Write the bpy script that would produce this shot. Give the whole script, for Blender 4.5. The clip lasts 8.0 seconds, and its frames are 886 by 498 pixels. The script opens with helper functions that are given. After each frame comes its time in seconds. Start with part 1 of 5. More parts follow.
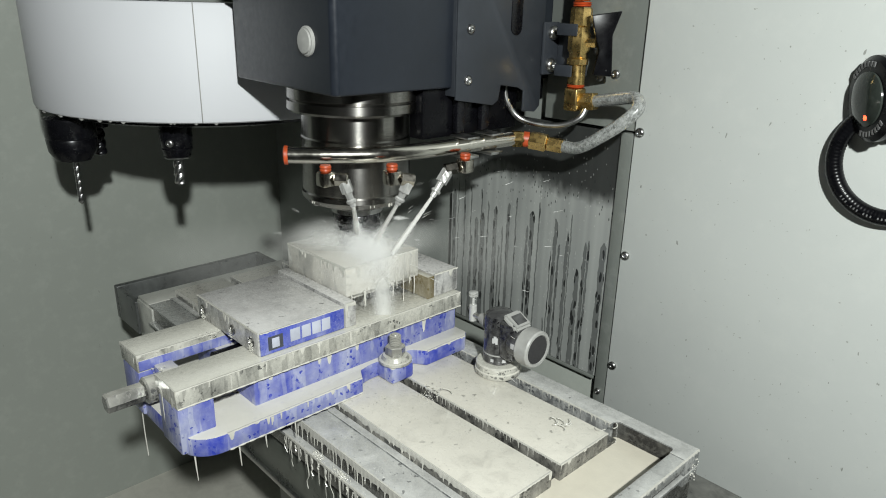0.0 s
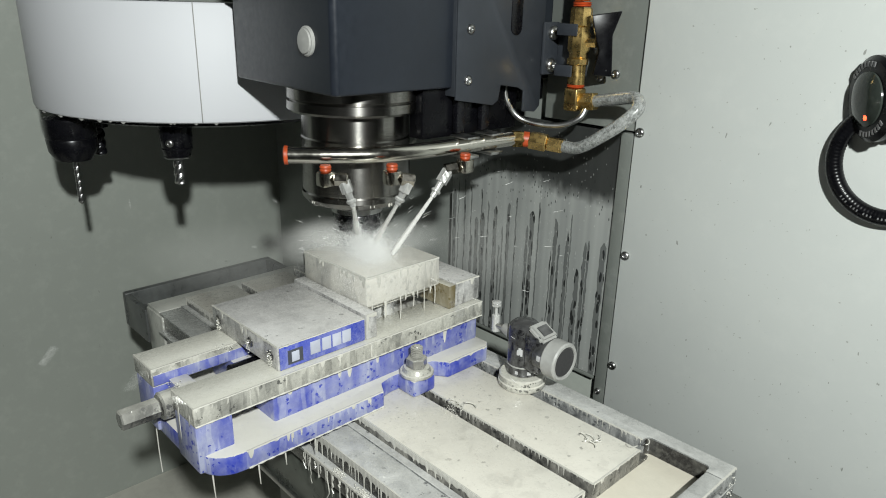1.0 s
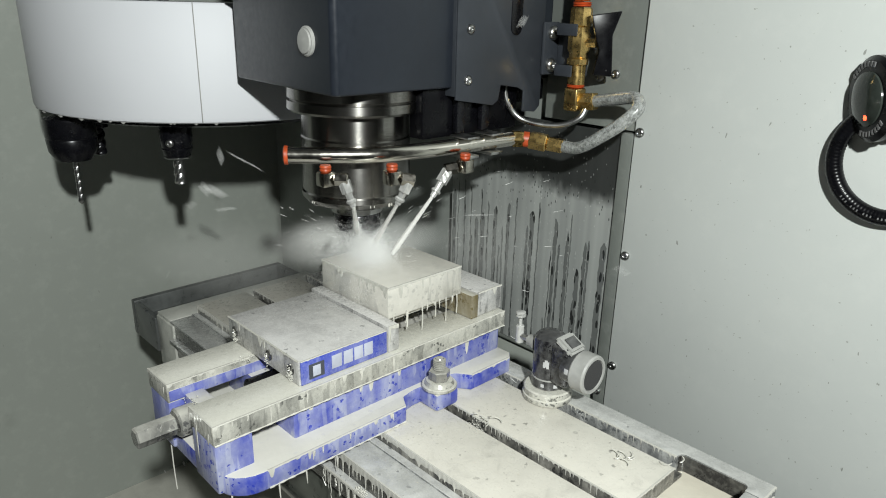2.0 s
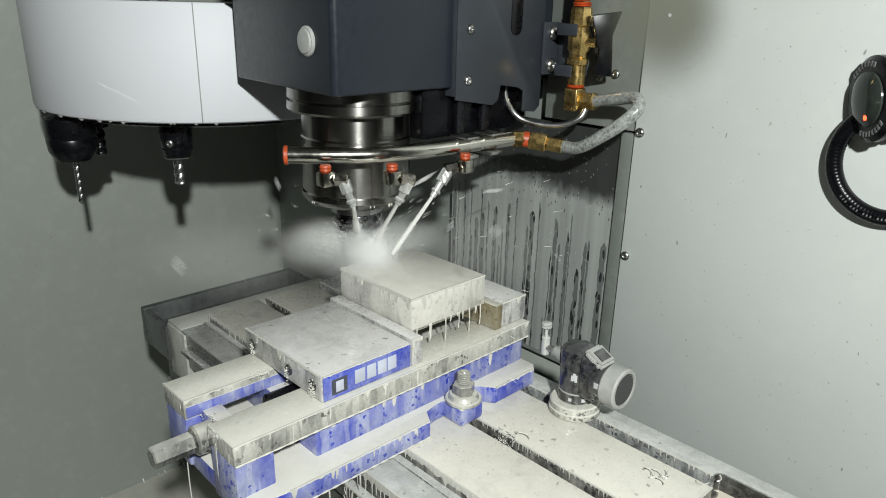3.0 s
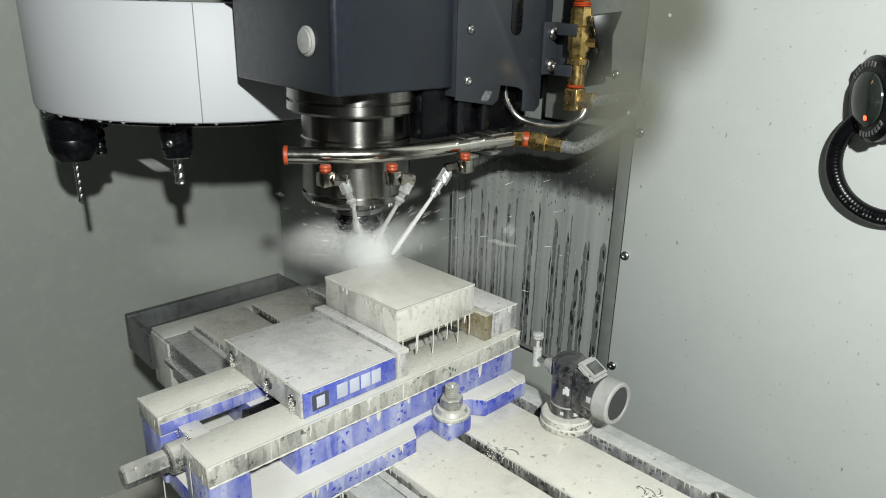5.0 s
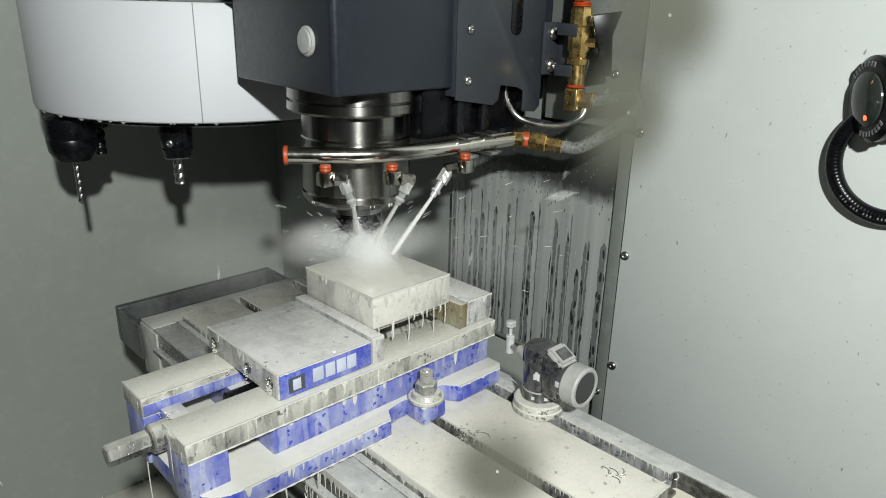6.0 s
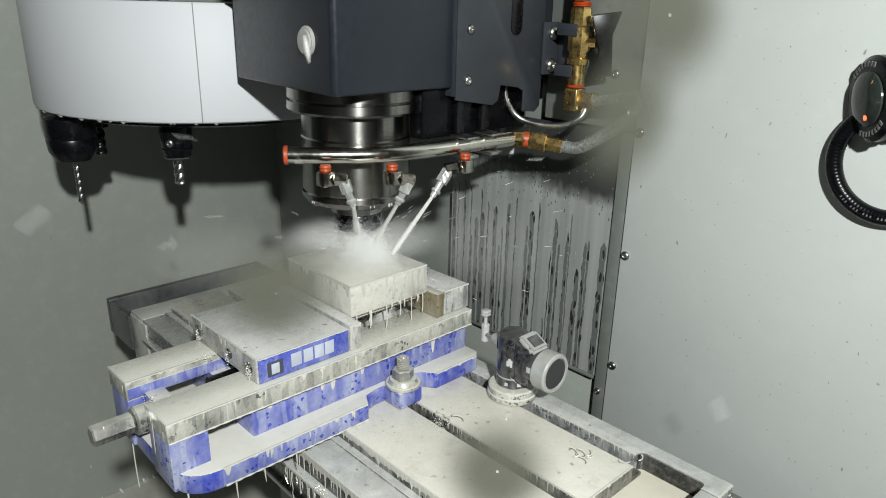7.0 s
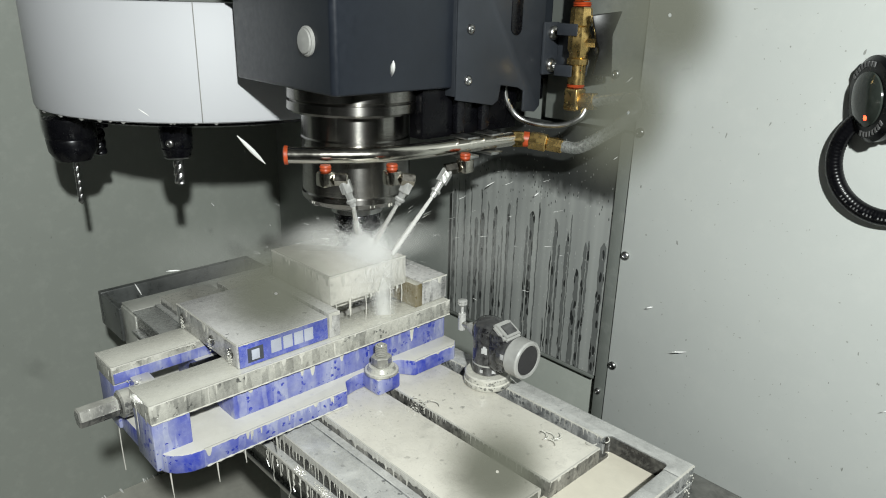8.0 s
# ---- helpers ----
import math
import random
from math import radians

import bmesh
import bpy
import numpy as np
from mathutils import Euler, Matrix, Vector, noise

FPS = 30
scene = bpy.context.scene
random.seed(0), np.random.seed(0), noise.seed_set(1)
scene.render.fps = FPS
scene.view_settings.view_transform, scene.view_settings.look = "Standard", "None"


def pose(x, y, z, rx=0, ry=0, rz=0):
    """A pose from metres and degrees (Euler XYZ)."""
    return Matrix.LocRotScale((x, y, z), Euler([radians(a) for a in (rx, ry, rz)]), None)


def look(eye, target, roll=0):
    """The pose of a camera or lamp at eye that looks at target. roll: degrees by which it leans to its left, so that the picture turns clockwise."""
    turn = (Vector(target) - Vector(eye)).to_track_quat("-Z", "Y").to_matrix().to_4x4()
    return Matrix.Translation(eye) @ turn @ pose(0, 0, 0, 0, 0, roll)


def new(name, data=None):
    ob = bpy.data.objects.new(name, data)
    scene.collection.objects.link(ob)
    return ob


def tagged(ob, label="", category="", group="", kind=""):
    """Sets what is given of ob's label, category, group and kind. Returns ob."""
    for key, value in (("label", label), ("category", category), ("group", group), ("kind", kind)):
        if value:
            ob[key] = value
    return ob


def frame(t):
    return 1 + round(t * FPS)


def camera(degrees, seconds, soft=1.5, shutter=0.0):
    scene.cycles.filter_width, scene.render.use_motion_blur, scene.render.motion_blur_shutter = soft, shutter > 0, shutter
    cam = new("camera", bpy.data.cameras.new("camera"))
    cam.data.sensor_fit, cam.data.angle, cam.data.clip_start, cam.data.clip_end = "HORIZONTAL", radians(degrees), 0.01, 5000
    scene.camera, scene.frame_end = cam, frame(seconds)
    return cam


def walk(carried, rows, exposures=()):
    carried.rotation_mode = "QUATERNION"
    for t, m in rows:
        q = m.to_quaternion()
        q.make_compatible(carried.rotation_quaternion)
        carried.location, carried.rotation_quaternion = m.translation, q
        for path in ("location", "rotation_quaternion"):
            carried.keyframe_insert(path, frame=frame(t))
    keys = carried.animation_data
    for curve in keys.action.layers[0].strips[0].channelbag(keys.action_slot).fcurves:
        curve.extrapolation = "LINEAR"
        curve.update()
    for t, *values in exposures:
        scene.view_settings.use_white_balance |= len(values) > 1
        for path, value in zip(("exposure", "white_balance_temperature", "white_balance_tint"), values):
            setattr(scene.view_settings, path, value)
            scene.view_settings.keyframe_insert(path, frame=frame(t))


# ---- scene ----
cam = camera(65.42, 8.0, 1.0, 0.3)
EYE = Vector((0.3489, -0.5061, 0.4578))
VIEW = Matrix(((0.68416043, 0.72894652, 0.02369535), (-0.25768665, 0.21120555, 0.94286256), (0.6822918, -0.65117523, 0.33233826)))
STAND = Matrix.Translation(EYE) @ VIEW.transposed().to_4x4()
walk(cam, [(0.0, STAND), (8.0, STAND)])

# ---- light: one work lamp of the enclosure, behind and above the camera ----
LAMP = Vector((0.78, -0.655, 0.87))
world = bpy.data.worlds.new("World")
scene.world = world
world.use_nodes = True
world.node_tree.nodes["Background"].inputs[0].default_value = (0.9, 1.0, 0.95, 1)
world.node_tree.nodes["Background"].inputs[1].default_value = 0.02
lamp_data = bpy.data.lights.new("lamp_light", "AREA")
lamp_data.shape, lamp_data.size, lamp_data.energy, lamp_data.color = "DISK", 0.05, 29.5, (0.955, 1.0, 0.97)
lamp = new("lamp_light", lamp_data)
lamp.matrix_world = look(LAMP, (-0.45, 0.0, -0.05))
scene.view_settings.exposure = 0.0


# ---- materials ----
def mat_base(name):
    m = bpy.data.materials.new(name)
    m.use_nodes = True
    nt = m.node_tree
    return m, nt, nt.nodes["Principled BSDF"]


def lnk(nt, a, b):
    nt.links.new(a, b)


def coords(nt, scale=(1, 1, 1)):
    tc = nt.nodes.new("ShaderNodeTexCoord")
    mp = nt.nodes.new("ShaderNodeMapping")
    mp.inputs["Scale"].default_value = scale
    lnk(nt, tc.outputs["Object"], mp.inputs["Vector"])
    return mp.outputs["Vector"], tc


def noise_tex(nt, vec, scale, detail=4, rough=0.55, distortion=0.0):
    n = nt.nodes.new("ShaderNodeTexNoise")
    n.inputs["Scale"].default_value, n.inputs["Detail"].default_value = scale, detail
    n.inputs["Roughness"].default_value, n.inputs["Distortion"].default_value = rough, distortion
    lnk(nt, vec, n.inputs["Vector"])
    return n.outputs["Fac"]


def ramp(nt, fac, a, b, ca=(0, 0, 0, 1), cb=(1, 1, 1, 1)):
    r = nt.nodes.new("ShaderNodeValToRGB")
    r.color_ramp.elements[0].position, r.color_ramp.elements[1].position = a, b
    r.color_ramp.elements[0].color, r.color_ramp.elements[1].color = ca, cb
    lnk(nt, fac, r.inputs["Fac"])
    return r.outputs["Color"]


def calc(nt, op, a, b, clamp=False):
    n = nt.nodes.new("ShaderNodeMath")
    n.operation, n.use_clamp = op, clamp
    for i, v in enumerate((a, b)):
        if isinstance(v, (int, float)):
            n.inputs[i].default_value = v
        else:
            lnk(nt, v, n.inputs[i])
    return n.outputs[0]


def mix_col(nt, fac, a, b):
    n = nt.nodes.new("ShaderNodeMix")
    n.data_type = "RGBA"
    for s, v in ((n.inputs[0], fac), (n.inputs[6], a), (n.inputs[7], b)):
        if isinstance(v, (int, float)):
            s.default_value = v
        elif isinstance(v, tuple):
            s.default_value = (*v[:3], 1)
        else:
            lnk(nt, v, s)
    return n.outputs[2]


def bump(nt, bsdf, height, strength=0.2, dist=0.001):
    n = nt.nodes.new("ShaderNodeBump")
    n.inputs["Strength"].default_value, n.inputs["Distance"].default_value = strength, dist
    lnk(nt, height, n.inputs["Height"])
    lnk(nt, n.outputs["Normal"], bsdf.inputs["Normal"])


def simple(name, col, rough=0.5, metal=0.0, var=0.15, scale=40, bumps=0.08, coat=0.0, stretch=(1, 1, 1)):
    m, nt, b = mat_base(name)
    v, _ = coords(nt, stretch)
    f = noise_tex(nt, v, scale, 6)
    g = noise_tex(nt, v, scale * 0.15, 3)
    fac = calc(nt, "MULTIPLY", f, g)
    dark = tuple(c * (1 - var) for c in col)
    light = tuple(min(1, c * (1 + var)) for c in col)
    lnk(nt, mix_col(nt, ramp(nt, fac, 0.12, 0.4), dark, light), b.inputs["Base Color"])
    b.inputs["Metallic"].default_value = metal
    lnk(nt, calc(nt, "ADD", calc(nt, "MULTIPLY", f, 0.25), rough - 0.12, True), b.inputs["Roughness"])
    b.inputs["Coat Weight"].default_value = coat
    b.inputs["Coat Roughness"].default_value = 0.1
    bump(nt, b, f, bumps)
    return m


FILM = (0.59, 0.578, 0.515)


def cells(nt, vec, scale):
    """Scattered cells: the distance from each cell's middle, and two random numbers a cell."""
    n = nt.nodes.new("ShaderNodeTexVoronoi")
    n.inputs["Scale"].default_value = scale
    lnk(nt, vec, n.inputs["Vector"])
    sep = nt.nodes.new("ShaderNodeSeparateColor")
    lnk(nt, n.outputs["Color"], sep.inputs[0])
    return n.outputs["Distance"], sep.outputs[0], sep.outputs[1]


def ovals(nt, vec, scale, share, size):
    """Crisp ovals in a share of the cells, each of its own size."""
    dist, r, g = cells(nt, vec, scale)
    edge = calc(nt, "MULTIPLY", calc(nt, "ADD", 0.35, calc(nt, "MULTIPLY", g, 0.65)), size)
    inside = ramp(nt, calc(nt, "SUBTRACT", edge, dist), 0.0, 0.05)
    return calc(nt, "MULTIPLY", inside, calc(nt, "GREATER_THAN", share, r))


def wet(name, col, rough=0.4, metal=0.0, top=0.75, side=0.35, spots=0.0, streak=26, film=FILM, side_lo=0.5, speck=0.3, thin_x=None, wash_col=None, crispness=0.30):
    """A surface under milky coolant: a film on what faces up, crisp runs and beads down the sides, bare spots between."""
    m, nt, b = mat_base(name)
    v, tc = coords(nt)
    sep = nt.nodes.new("ShaderNodeSeparateXYZ")
    lnk(nt, tc.outputs["Normal"], sep.inputs[0])
    up = ramp(nt, sep.outputs["Z"], 0.35, 0.85)
    fine = noise_tex(nt, v, 170, 5, 0.65)
    mid = noise_tex(nt, v, 45, 4, 0.6, 0.6)
    big = noise_tex(nt, v, 11, 3)
    where = ramp(nt, big, 0.40, 0.60)
    warped = nt.nodes.new("ShaderNodeVectorMath")
    warped.operation = "MULTIPLY_ADD"
    wob = nt.nodes.new("ShaderNodeTexNoise")
    wob.inputs["Scale"].default_value = 260
    lnk(nt, v, wob.inputs["Vector"])
    lnk(nt, wob.outputs["Color"], warped.inputs[0])
    warped.inputs[1].default_value = (0.007, 0.007, 0.007)
    lnk(nt, v, warped.inputs[2])
    cover_top = calc(nt, "ADD", top - 0.25, calc(nt, "MULTIPLY", ramp(nt, mid, 0.3, 0.7), 0.22), True)
    cover_top = calc(nt, "ADD", cover_top, calc(nt, "MULTIPLY", where, 0.12), True)
    holes = ovals(nt, warped.outputs[0], 105, 0.34, 0.30)
    pores = ovals(nt, warped.outputs[0], 260, 0.20, 0.34)
    holes = calc(nt, "MAXIMUM", calc(nt, "MULTIPLY", holes, where), calc(nt, "MULTIPLY", pores, ramp(nt, big, 0.45, 0.7)))
    cover_top = calc(nt, "SUBTRACT", cover_top, calc(nt, "MULTIPLY", holes, spots), True)
    # Film is slightly thinner on the far side of this x.
    if thin_x is not None:
        place = nt.nodes.new("ShaderNodeSeparateXYZ")
        lnk(nt, v, place.inputs[0])
        edge = calc(nt, "ADD", place.outputs["X"], calc(nt, "MULTIPLY", mid, 0.06))
        reach = nt.nodes.new("ShaderNodeMapRange")
        reach.inputs["From Min"].default_value, reach.inputs["From Max"].default_value = thin_x - 0.03, thin_x + 0.05
        reach.inputs["To Min"].default_value, reach.inputs["To Max"].default_value = 0.95, 1.0
        lnk(nt, edge, reach.inputs["Value"])
        cover_top = calc(nt, "MULTIPLY", cover_top, reach.outputs["Result"])
    run = noise_tex(nt, coords(nt, (1, 1, 0.20))[0], 95 + streak, 2, 0.5, 0.25)
    wash = ramp(nt, noise_tex(nt, coords(nt, (1, 1, 0.5))[0], 24 + 0.4 * streak, 3, 0.55, 0.3), side_lo - 0.17, side_lo + 0.13)
    crisp = ramp(nt, calc(nt, "ADD", calc(nt, "MULTIPLY", run, 0.75), calc(nt, "MULTIPLY", big, 0.25)), side_lo, side_lo + 0.035)
    cover_side = calc(nt, "MULTIPLY", calc(nt, "ADD", calc(nt, "MULTIPLY", crisp, crispness), calc(nt, "MULTIPLY", wash, 1.05 - crispness), True), side)
    cover_side = calc(nt, "ADD", cover_side, calc(nt, "MULTIPLY", ramp(nt, fine, 0.45, 0.75), 0.14), True)
    bare = calc(nt, "MULTIPLY", ovals(nt, warped.outputs[0], 190, 0.62, 0.52), ramp(nt, noise_tex(nt, v, 28, 1, 0.5), 0.48, 0.58))
    cover_side = calc(nt, "SUBTRACT", cover_side, calc(nt, "MULTIPLY", bare, speck), True)
    mix = nt.nodes.new("ShaderNodeMix")
    mix.data_type = "FLOAT"
    lnk(nt, up, mix.inputs[0])
    lnk(nt, cover_side, mix.inputs[2])
    lnk(nt, cover_top, mix.inputs[3])
    cover = mix.outputs[0]
    base = mix_col(nt, ramp(nt, mid, 0.3, 0.7), tuple(c * 0.85 for c in col), tuple(min(1, c * 1.1) for c in col))
    milk = mix_col(nt, ramp(nt, mid, 0.3, 0.7), tuple(c * 0.92 for c in film), film)
    if wash_col is not None:
        milk = mix_col(nt, up, wash_col, milk)
    lnk(nt, mix_col(nt, cover, base, milk), b.inputs["Base Color"])
    lnk(nt, calc(nt, "MULTIPLY", calc(nt, "SUBTRACT", 1.0, cover), metal), b.inputs["Metallic"])
    lnk(nt, calc(nt, "ADD", rough - 0.05, calc(nt, "MULTIPLY", fine, 0.15)), b.inputs["Roughness"])
    b.inputs["Coat Weight"].default_value, b.inputs["Coat Roughness"].default_value = 0.35, 0.12
    bump(nt, b, calc(nt, "ADD", cover, calc(nt, "MULTIPLY", fine, 0.35)), 0.6, 0.0009)
    return m


def wall_paint(name, col, specks=0.0, rough=0.38):
    m, nt, b = mat_base(name)
    v, _ = coords(nt)
    big = noise_tex(nt, v, 2.2, 3)
    fine = noise_tex(nt, v, 160, 3)
    c = mix_col(nt, ramp(nt, big, 0.3, 0.7), tuple(x * 0.93 for x in col), col)
    vs, _ = coords(nt, (1, 1, 0.45))
    sp = ramp(nt, noise_tex(nt, vs, 140, 2, 0.5), 0.765 - 0.01 * specks, 0.775)
    c = mix_col(nt, calc(nt, "MULTIPLY", sp, 0.75 * min(1, specks)), c, (0.12, 0.12, 0.10))
    sp2 = ramp(nt, noise_tex(nt, v, 230, 1, 0.5), 0.765, 0.785)
    c = mix_col(nt, calc(nt, "MULTIPLY", sp2, 0.55 * min(1, specks)), c, (0.14, 0.14, 0.11))
    mist = ramp(nt, noise_tex(nt, v, 30, 5, 0.7), 0.5, 0.8)
    c = mix_col(nt, calc(nt, "MULTIPLY", mist, 0.12), c, (0.75, 0.75, 0.70))
    lnk(nt, c, b.inputs["Base Color"])
    b.inputs["Roughness"].default_value = rough
    bump(nt, b, fine, 0.05)
    return m


def fingers(nt, x, z, scale, top, spread, share, width):
    """Long upright runs with rounded heads, each at a height of its own below top."""
    n = nt.nodes.new("ShaderNodeTexVoronoi")
    n.voronoi_dimensions = "1D"
    n.inputs["Scale"].default_value = scale
    lnk(nt, x, n.inputs["W"])
    sep = nt.nodes.new("ShaderNodeSeparateColor")
    lnk(nt, n.outputs["Color"], sep.inputs[0])
    head = calc(nt, "SUBTRACT", top, calc(nt, "MULTIPLY", calc(nt, "MULTIPLY", sep.outputs[0], sep.outputs[0]), spread))
    below = calc(nt, "MULTIPLY", calc(nt, "SUBTRACT", head, z), 110.0, True)
    half = calc(nt, "MULTIPLY", calc(nt, "POWER", below, 0.5), calc(nt, "ADD", 0.4 * width, calc(nt, "MULTIPLY", sep.outputs[1], 0.6 * width)))
    inside = ramp(nt, calc(nt, "SUBTRACT", half, n.outputs["Distance"]), 0.0, 0.05)
    return calc(nt, "MULTIPLY", inside, calc(nt, "GREATER_THAN", share, sep.outputs[2]))


def streaked_steel():
    """Stainless sheet under a grey film of coolant, with long clear fingers run down it and dark beads in them; above,
    barer and darkened for the head's shade.
    """
    m, nt, b = mat_base("streaked stainless steel")
    v, tc = coords(nt)
    place = nt.nodes.new("ShaderNodeSeparateXYZ")
    lnk(nt, v, place.inputs[0])
    cloud = noise_tex(nt, v, 9, 3, 0.5)
    wave = noise_tex(nt, coords(nt, (1, 1, 0.5))[0], 110, 2, 0.5)
    bands = noise_tex(nt, coords(nt, (1, 1, 0.008))[0], 62, 1, 0.5)
    z = calc(nt, "ADD", place.outputs["Z"], calc(nt, "MULTIPLY", calc(nt, "SUBTRACT", cloud, 0.5), 0.05))
    x = calc(nt, "ADD", place.outputs["X"], calc(nt, "MULTIPLY", calc(nt, "SUBTRACT", wave, 0.5), 0.006))
    wide = fingers(nt, x, z, 62, 0.240, 0.09, 0.70, 0.38)
    thin = fingers(nt, x, z, 128, 0.255, 0.22, 0.50, 0.32)
    clear = calc(nt, "MAXIMUM", wide, thin)
    heads = calc(nt, "MULTIPLY", ramp(nt, z, 0.245, 0.250), calc(nt, "SUBTRACT", 1.0, ramp(nt, z, 0.30, 0.34)))
    bead = ovals(nt, coords(nt, (1, 1, 0.30))[0], 190, 0.52, 0.62)
    dark_bead = calc(nt, "MULTIPLY", bead, clear)
    drop = ovals(nt, coords(nt, (1, 1, 0.45))[0], 230, 0.42, 0.36)
    # Upper sheet: less film, and the head's shade put into the colour.
    bare_shade = ramp(nt, calc(nt, "ADD", z, calc(nt, "MULTIPLY", wave, 0.02)), 0.285, 0.310)
    mist = noise_tex(nt, v, 520, 2, 0.6)
    col = mix_col(nt, ramp(nt, bands, 0.32, 0.68), (0.270, 0.282, 0.272), (0.400, 0.415, 0.396))
    col = mix_col(nt, calc(nt, "MULTIPLY", ramp(nt, cloud, 0.35, 0.7), 0.25), col, (0.39, 0.40, 0.385))
    col = mix_col(nt, calc(nt, "MULTIPLY", clear, 0.72), col, (0.085, 0.09, 0.087))
    col = mix_col(nt, calc(nt, "MULTIPLY", dark_bead, 0.85), col, (0.010, 0.011, 0.011))
    col = mix_col(nt, calc(nt, "MULTIPLY", calc(nt, "MULTIPLY", drop, heads), 0.75), col, (0.03, 0.032, 0.032))
    col = mix_col(nt, calc(nt, "MULTIPLY", bare_shade, 0.88), col, (0.052, 0.055, 0.054))
    pearls = calc(nt, "MULTIPLY", ovals(nt, coords(nt, (1, 1, 0.6))[0], 210, 0.30, 0.32), mist)
    col = mix_col(nt, calc(nt, "MULTIPLY", pearls, 0.8), col, (0.6, 0.6, 0.58))
    lnk(nt, col, b.inputs["Base Color"])
    lnk(nt, calc(nt, "ADD", 0.15, calc(nt, "MULTIPLY", bare_shade, 0.55)), b.inputs["Metallic"])
    lnk(nt, calc(nt, "SUBTRACT", 0.44, calc(nt, "MULTIPLY", clear, 0.2)), b.inputs["Roughness"])
    bump(nt, b, calc(nt, "ADD", calc(nt, "MULTIPLY", dark_bead, -0.6), calc(nt, "MULTIPLY", pearls, 0.8)), 0.4, 0.001)
    return m


def clear_tube():
    m, nt, b = mat_base("clear braided hose")
    v, _ = coords(nt)
    n = noise_tex(nt, v, 260, 3, 0.6, 0.8)
    b.inputs["Coat Weight"].default_value = 0.8
    lnk(nt, ramp(nt, n, 0.30, 0.72, (0.17, 0.175, 0.165, 1), (0.62, 0.64, 0.62, 1)), b.inputs["Base Color"])
    b.inputs["Roughness"].default_value, b.inputs["Transmission Weight"].default_value = 0.15, 0.35
    bump(nt, b, n, 0.4)
    return m


M_GREY_WALL = wall_paint("grey enclosure paint", (0.336, 0.357, 0.323), 0.5)
M_WHITE_WALL = wall_paint("light enclosure paint", (0.525, 0.547, 0.525), 0.85)
# Near black, for walls, roof and floor out of view, so little light bounces.
M_UNSEEN = wall_paint("dark unseen enclosure surfaces", (0.024, 0.025, 0.024), 0.0)
M_BACK = wall_paint("grey back panel paint", (0.227, 0.244, 0.227), 0.6, 0.3)
M_STRIP = wall_paint("dark grey sheet paint", (0.160, 0.172, 0.158), 0.4, 0.3)
M_STREAK = streaked_steel()
M_PAN = wet("chip pan steel", (0.45, 0.44, 0.39), 0.45, 0.0, 1.0, 0.2, 0.1)
M_CAST = simple("dark cast iron saddle", (0.085, 0.092, 0.078), 0.3, 0.1, 0.35, 60)
M_TABLE = wet("ground iron table", (0.046, 0.046, 0.044), 0.26, 0.3, 1.12, 0.42, 0.42, 40, (0.640, 0.615, 0.545), 0.53, 0.75, -0.06)
M_TABLE_RIM = wet("wet bare iron rim", (0.12, 0.125, 0.128), 0.25, 0.35, 0.90, 0.55, 0.6, 30, (0.554, 0.554, 0.530), 0.50, 0.6, -0.06)
M_TABLE_FRONT = wet("iron table front with runs of coolant", (0.034, 0.034, 0.032), 0.25, 0.3, 0.6, 0.25, 0.3, 22, FILM, 0.60)
M_END = wet("iron under a pale film", (0.12, 0.125, 0.118), 0.28, 0.2, 1.02, 0.85, 0.15, 12, (0.50, 0.50, 0.455), 0.40, 0.3)
# Recess shade of slots, gutter and undercut is put into this near-black iron.
M_SLOT = wet("slot iron darkened for recess shade", (0.015, 0.015, 0.015), 0.25, 0.3, 0.35, 0.45, 0.2, 40, FILM, 0.62)
M_FAR_BOX = simple("dark far-end box", (0.066, 0.070, 0.068), 0.3, 0.0, 0.35, 60)
M_POOL = wet("pool of milky coolant", (0.554, 0.521, 0.420), 0.2, 0.0, 1.2, 0.5, 0.0, 26, (0.655, 0.613, 0.512))
M_BLUE = wet("blue vise paint", (0.030, 0.050, 0.38), 0.28, 0.0, 1.2, 0.70, 0.10, 5, (0.61, 0.595, 0.545), 0.54, 0.70, None, (0.50, 0.52, 0.58))
M_VISE = wet("ground steel vise bed", (0.14, 0.14, 0.13), 0.25, 0.35, 1.15, 0.82, 0.12, 6, FILM, 0.47, 0.75)
M_JAW = wet("steel jaw", (0.12, 0.12, 0.12), 0.25, 0.3, 1.08, 0.80, 0.85, 6, (0.585, 0.575, 0.555), 0.44, 0.2)
M_LABEL = wet("blue side sticker", (0.040, 0.065, 0.42), 0.25, 0.0, 0.3, 0.42, 0, 6, (0.504, 0.529, 0.605), 0.56, 0.1)
M_LABEL_WHITE = simple("white sticker print", (0.46, 0.48, 0.56), 0.4)
M_BRASS_TAN = wet("tan jaw steel", (0.190, 0.150, 0.070), 0.3, 0.4, 0.8, 0.35, 0, 10, FILM, 0.55)
M_ALU = wet("aluminium workpiece", (0.30, 0.30, 0.29), 0.3, 0.4, 1.12, 0.90, 0.12, 7, (0.62, 0.60, 0.54), 0.41, 0.30)
M_STEEL = simple("bright steel", (0.462, 0.462, 0.454), 0.3, 1.0, 0.25, 60)
M_WET_STEEL = wet("wet steel hex", (0.15, 0.15, 0.147), 0.22, 0.6, 0.75, 0.45, 0.2, 20, FILM, 0.5, 0.4)
M_CHROME = simple("chrome pipe", (0.622, 0.596, 0.538), 0.17, 1.0, 0.1, 90, 0.03)
M_SPINDLE, _nt, _b = mat_base("turned spindle steel")
_v, _tc = coords(_nt, (1, 1, 9))
